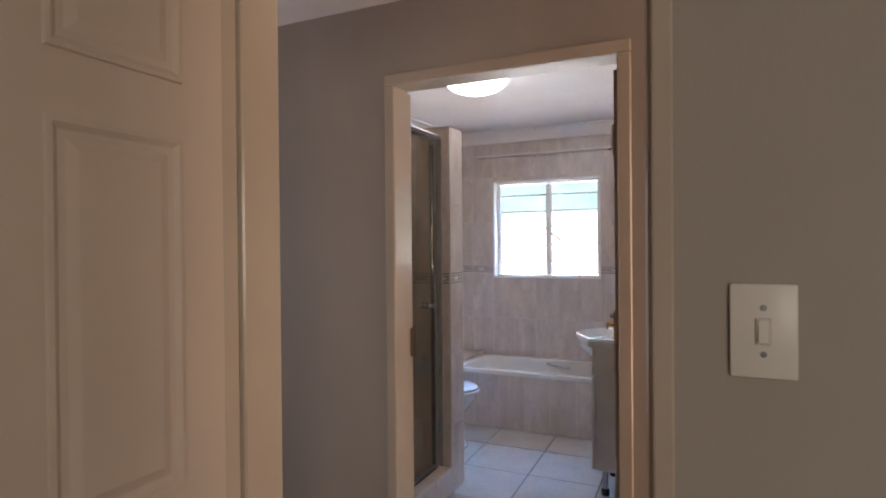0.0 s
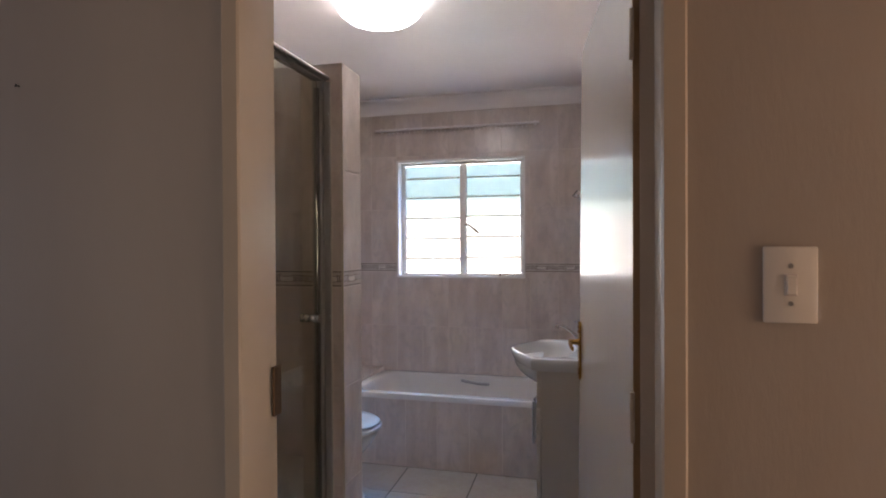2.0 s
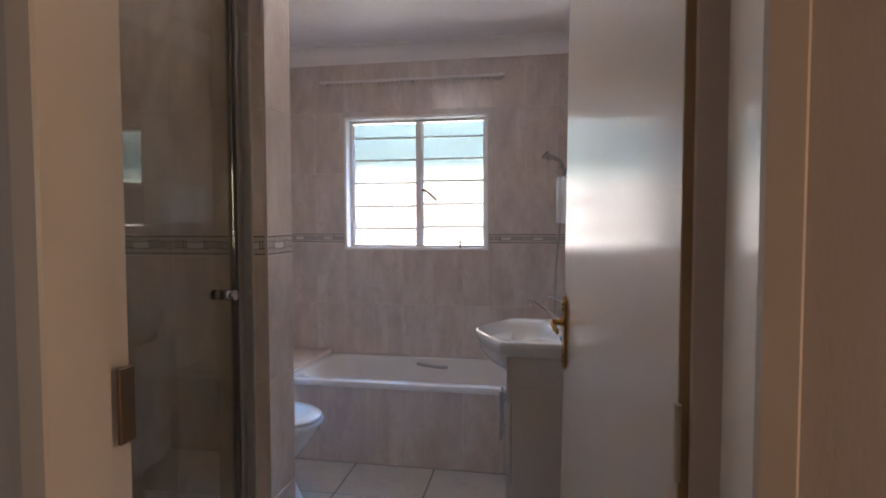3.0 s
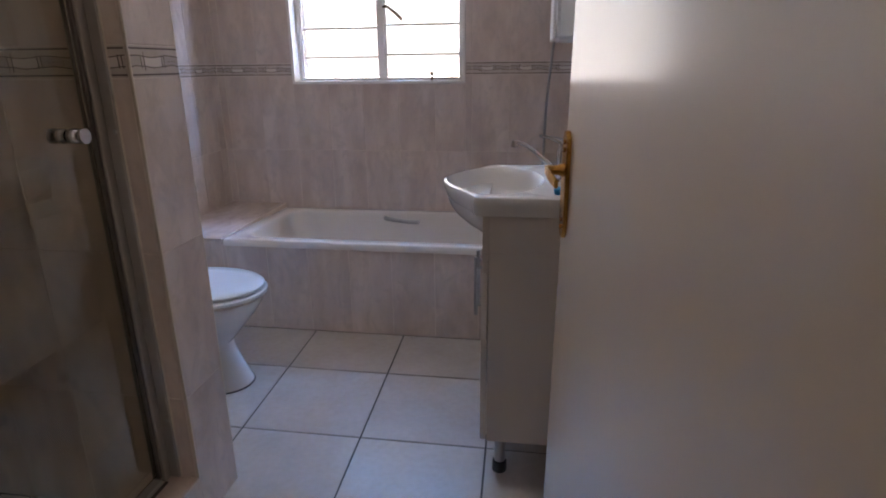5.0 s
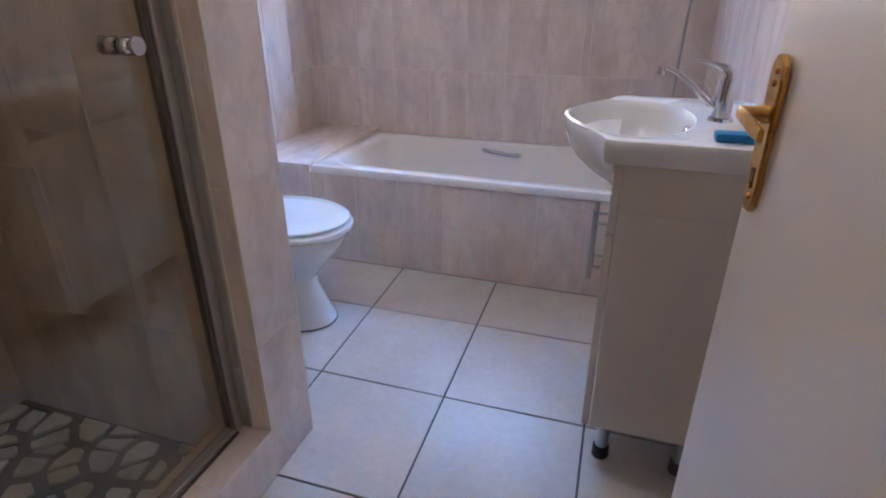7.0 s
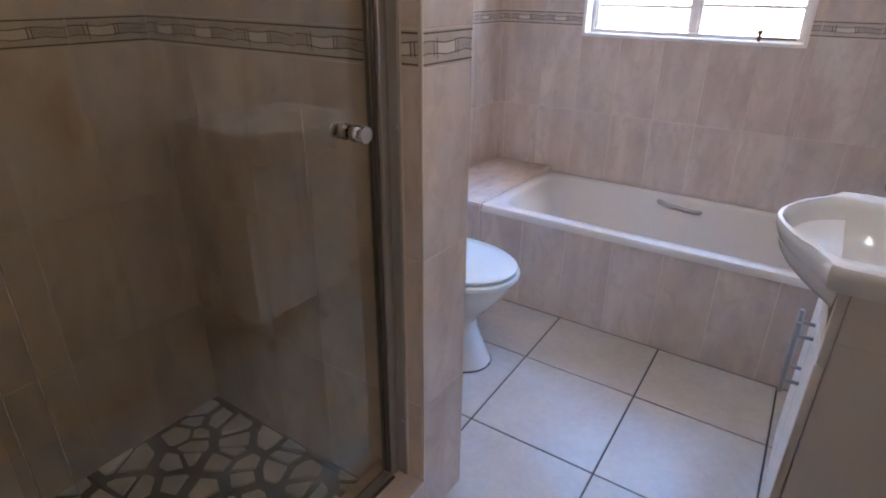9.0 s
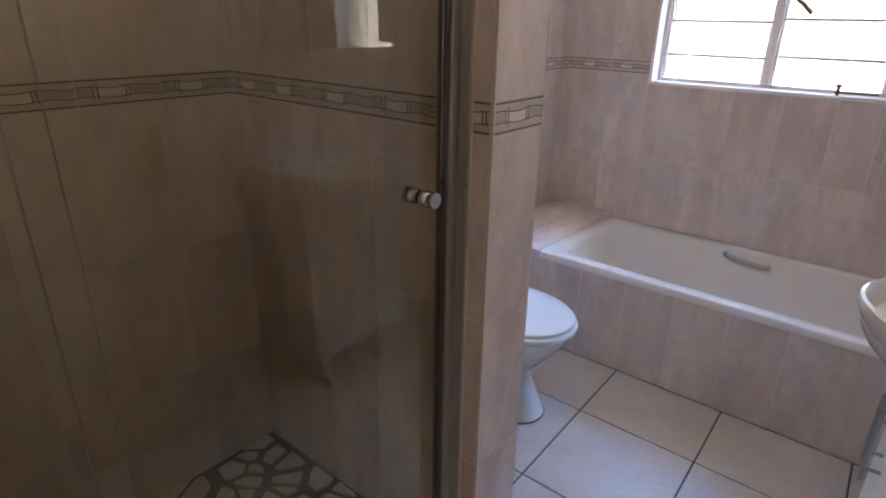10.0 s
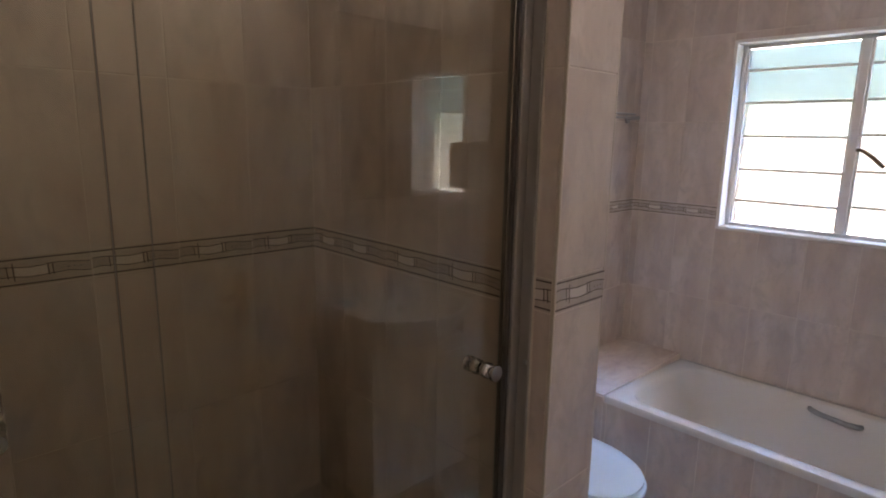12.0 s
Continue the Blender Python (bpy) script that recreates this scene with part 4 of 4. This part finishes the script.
def tile_face(parent, way, at, u0, u1, joint, rows, holes=(), pitch=0.2):
    """Tile a face. way: which way it looks; at: its finished plane; u: along x or y; joint: one joint's place; rows: (z0, z1, kind)."""
    first = joint - math.ceil((joint - u0) / pitch) * pitch
    n = int((u1 - first) / pitch) + 2
    inv = parent.matrix_world.inverted()
    for z0, z1, kind in rows:
        for k in range(n):
            r = (max(u0, first + k * pitch), z0, min(u1, first + (k + 1) * pitch), z1)
            if r[2] - r[0] < 0.008:
                continue
            pieces = [r]
            for hole in holes:
                pieces = [q for p in pieces for q in cut(p, hole)]
            for a0, b0, a1, b1 in pieces:
                w, h = a1 - a0 - GAP, b1 - b0 - GAP
                if w < 0.006 or h < 0.006:
                    continue
                ob = new("border_tile" if kind == "border" else "tile", tile_mesh(w, h, kind))
                u, v = (a0 + a1) / 2, (b0 + b1) / 2
                m = {"-y": pose(u, at + T, v), "+y": pose(u, at - T, v, 0, 0, 180), "+x": pose(at - T, u, v, 0, 0, 90), "-x": pose(at + T, u, v, 0, 0, -90)}[way]
                ob.parent = parent
                ob.matrix_basis = inv @ m


ROWS_A = [(0.0, 0.37, "wall"), (0.37, 0.760, "wall"), (0.760, 1.166, "wall"), (1.166, 1.232, "border"), (1.232, 1.632, "wall"), (1.632, 2.032, "wall"), (2.032, 2.352, "wall")]
ROWS_B = [(0.0, 0.394, "wall"), (0.394, 0.793, "wall"), (0.793, 1.198, "wall"), (1.198, 1.268, "border"), (1.268, 1.672, "wall"), (1.672, 2.098, "wall")]
ROWS_C = ROWS_B[:-1] + [(1.672, 2.07, "wall"), (2.07, 2.352, "wall")]

win_hole = (WIN[0] - 0.010, WIN[1] - 0.010, WIN[2] + 0.010, WIN[3] + 0.010)
tile_face(wall_north, "-y", BACK, LEFT, RIGHT, -1.172, ROWS_A[1:], [win_hole])
tile_face(wall_west, "+x", LEFT, PIL_Y1, BACK, 1.475, ROWS_A)
tile_face(wall_east, "-x", RIGHT, IN0 + 0.04, BACK, 1.475, ROWS_A)
tile_face(wall_west, "+x", LEFT, IN0, PIL_Y0, PIL_Y0, ROWS_C)
tile_face(wall_shower, "-y", PIL_Y0, LEFT, PIL_X - T, -0.657, ROWS_B)
tile_face(wall_shower, "+x", PIL_X, PIL_Y0, PIL_Y1, PIL_Y0, ROWS_B)
tile_face(wall_shower, "+y", PIL_Y1, LEFT, PIL_X - T, -0.6, ROWS_B)
tile_face(wall_door, "+y", IN0, LEFT, DOOR_X0 - FR - 0.002, -0.657, ROWS_C)
tile_face(bath_apron, "-y", 0.787, -0.879, RIGHT, -0.86, [(0.0, 0.4155, "wall")])
tile_face(bath_ledge, "-y", 0.787, LEFT, -0.879, -1.06, [(0.0, 0.437, "wall")])
tile_face(kerb, "+x", PIL_X, IN0, PIL_Y0, PIL_Y0, [(0.0, KERB - 0.001, "wall")])


def flat_tiles(parent, x0, x1, y0, y1, jx, jy, px, py, top, kind):
    """Tiles lying flat with their face at the height top."""
    fx, fy = jx - math.ceil((jx - x0) / px) * px, jy - math.ceil((jy - y0) / py) * py
    gap = 0.006 if kind == "floor" else GAP
    for i in range(int((x1 - fx) / px) + 2):
        for j in range(int((y1 - fy) / py) + 2):
            a0, a1, b0, b1 = max(x0, fx + i * px), min(x1, fx + (i + 1) * px), max(y0, fy + j * py), min(y1, fy + (j + 1) * py)
            if a1 - a0 < 0.012 or b1 - b0 < 0.012:
                continue
            ob = new("tile", tile_mesh(a1 - a0 - gap, b1 - b0 - gap, kind))
            ob.parent = parent
            lean = FLOOR_SKEW * (b0 + b1) / 2 if kind == "floor" else 0.0
            ob.matrix_basis = pose((a0 + a1) / 2 + lean, (b0 + b1) / 2, top - T, -90)


flat_tiles(floor, LEFT, RIGHT, HALL1 + 0.075, 0.787, 0.004, -0.001, 0.432, 0.433, 0.0, "floor")
flat_tiles(kerb, -0.47, PIL_X, IN0, PIL_Y0, -0.47, PIL_Y0, 0.2, 0.2, KERB, "wall")
flat_tiles(bath_ledge, LEFT, -0.879, 0.785, BACK, LEFT, BACK, 0.4, 0.8, 0.446, "wall")
flat_tiles(wall_shower, LEFT, PIL_X, PIL_Y0, PIL_Y1, LEFT, PIL_Y0, 0.4, 0.2, PIL_TOP, "wall")
part("corner_bead", tube([(PIL_X - 0.003, PIL_Y1 - 0.002, 0.0), (PIL_X - 0.003, PIL_Y1 - 0.002, 2.098)], 0.004, 8), SILICONE, wall_shower, "pale corner bead")
part("corner_bead", tube([(PIL_X - 0.003, PIL_Y0 + 0.002, KERB), (PIL_X - 0.003, PIL_Y0 + 0.002, 2.098)], 0.004, 8), SILICONE, wall_shower, "pale corner bead")

# broken stone floor of the shower: cells round scattered points, shrunk and blunted
rnd = random.Random(11)
SX0, SX1, SY0, SY1 = LEFT + 0.004, -0.474, IN0 + 0.004, PIL_Y0 - 0.004
seeds = []
for i in range(9):
    for j in range(11):
        seeds.append((SX0 + (i + 0.5 + rnd.uniform(-0.47, 0.47)) * (SX1 - SX0) / 9, SY0 + (j + 0.5 + rnd.uniform(-0.47, 0.47)) * (SY1 - SY0) / 11))
for sx, sy in seeds:
    poly = [(SX0, SY0), (SX1, SY0), (SX1, SY1), (SX0, SY1)]
    for ox, oy in seeds:
        d2 = (ox - sx) ** 2 + (oy - sy) ** 2
        if d2 == 0 or d2 > 0.09:
            continue
        mx, my, nx, ny = (sx + ox) / 2, (sy + oy) / 2, ox - sx, oy - sy
        nxt = []
        for p, q in zip(poly, poly[1:] + poly[:1]):
            dp, dq = (p[0] - mx) * nx + (p[1] - my) * ny, (q[0] - mx) * nx + (q[1] - my) * ny
            if dp <= 0:
                nxt.append(p)
            if dp * dq < 0:
                f = dp / (dp - dq)
                nxt.append((p[0] + (q[0] - p[0]) * f, p[1] + (q[1] - p[1]) * f))
        poly = nxt
    k = rnd.uniform(0.60, 0.76)
    soft = []
    for p, q in zip(poly, poly[1:] + poly[:1]):
        e = math.hypot(q[0] - p[0], q[1] - p[1])
        if e < 0.012:
            soft.append(((p[0] + q[0]) / 2, (p[1] + q[1]) / 2))
        else:
            f = min(0.2, 0.004 / e)
            soft += [(p[0] + (q[0] - p[0]) * f, p[1] + (q[1] - p[1]) * f), (q[0] - (q[0] - p[0]) * f, q[1] - (q[1] - p[1]) * f)]
    pts = [(k * (x - sx) + rnd.uniform(-0.0025, 0.0025), k * (y - sy) + rnd.uniform(-0.0025, 0.0025)) for x, y in soft]
    if len(pts) < 3:
        continue
    h = rnd.uniform(0.007, 0.009)
    bm = loft([[(x, y, 0) for x, y in pts], [(x, y, h - 0.0015) for x, y in pts], [(x * 0.95, y * 0.95, h) for x, y in pts]], cap_last=True)
    st = part("stone", bm, STONE, shower_floor)
    st.location = (sx, sy, 0.0222)
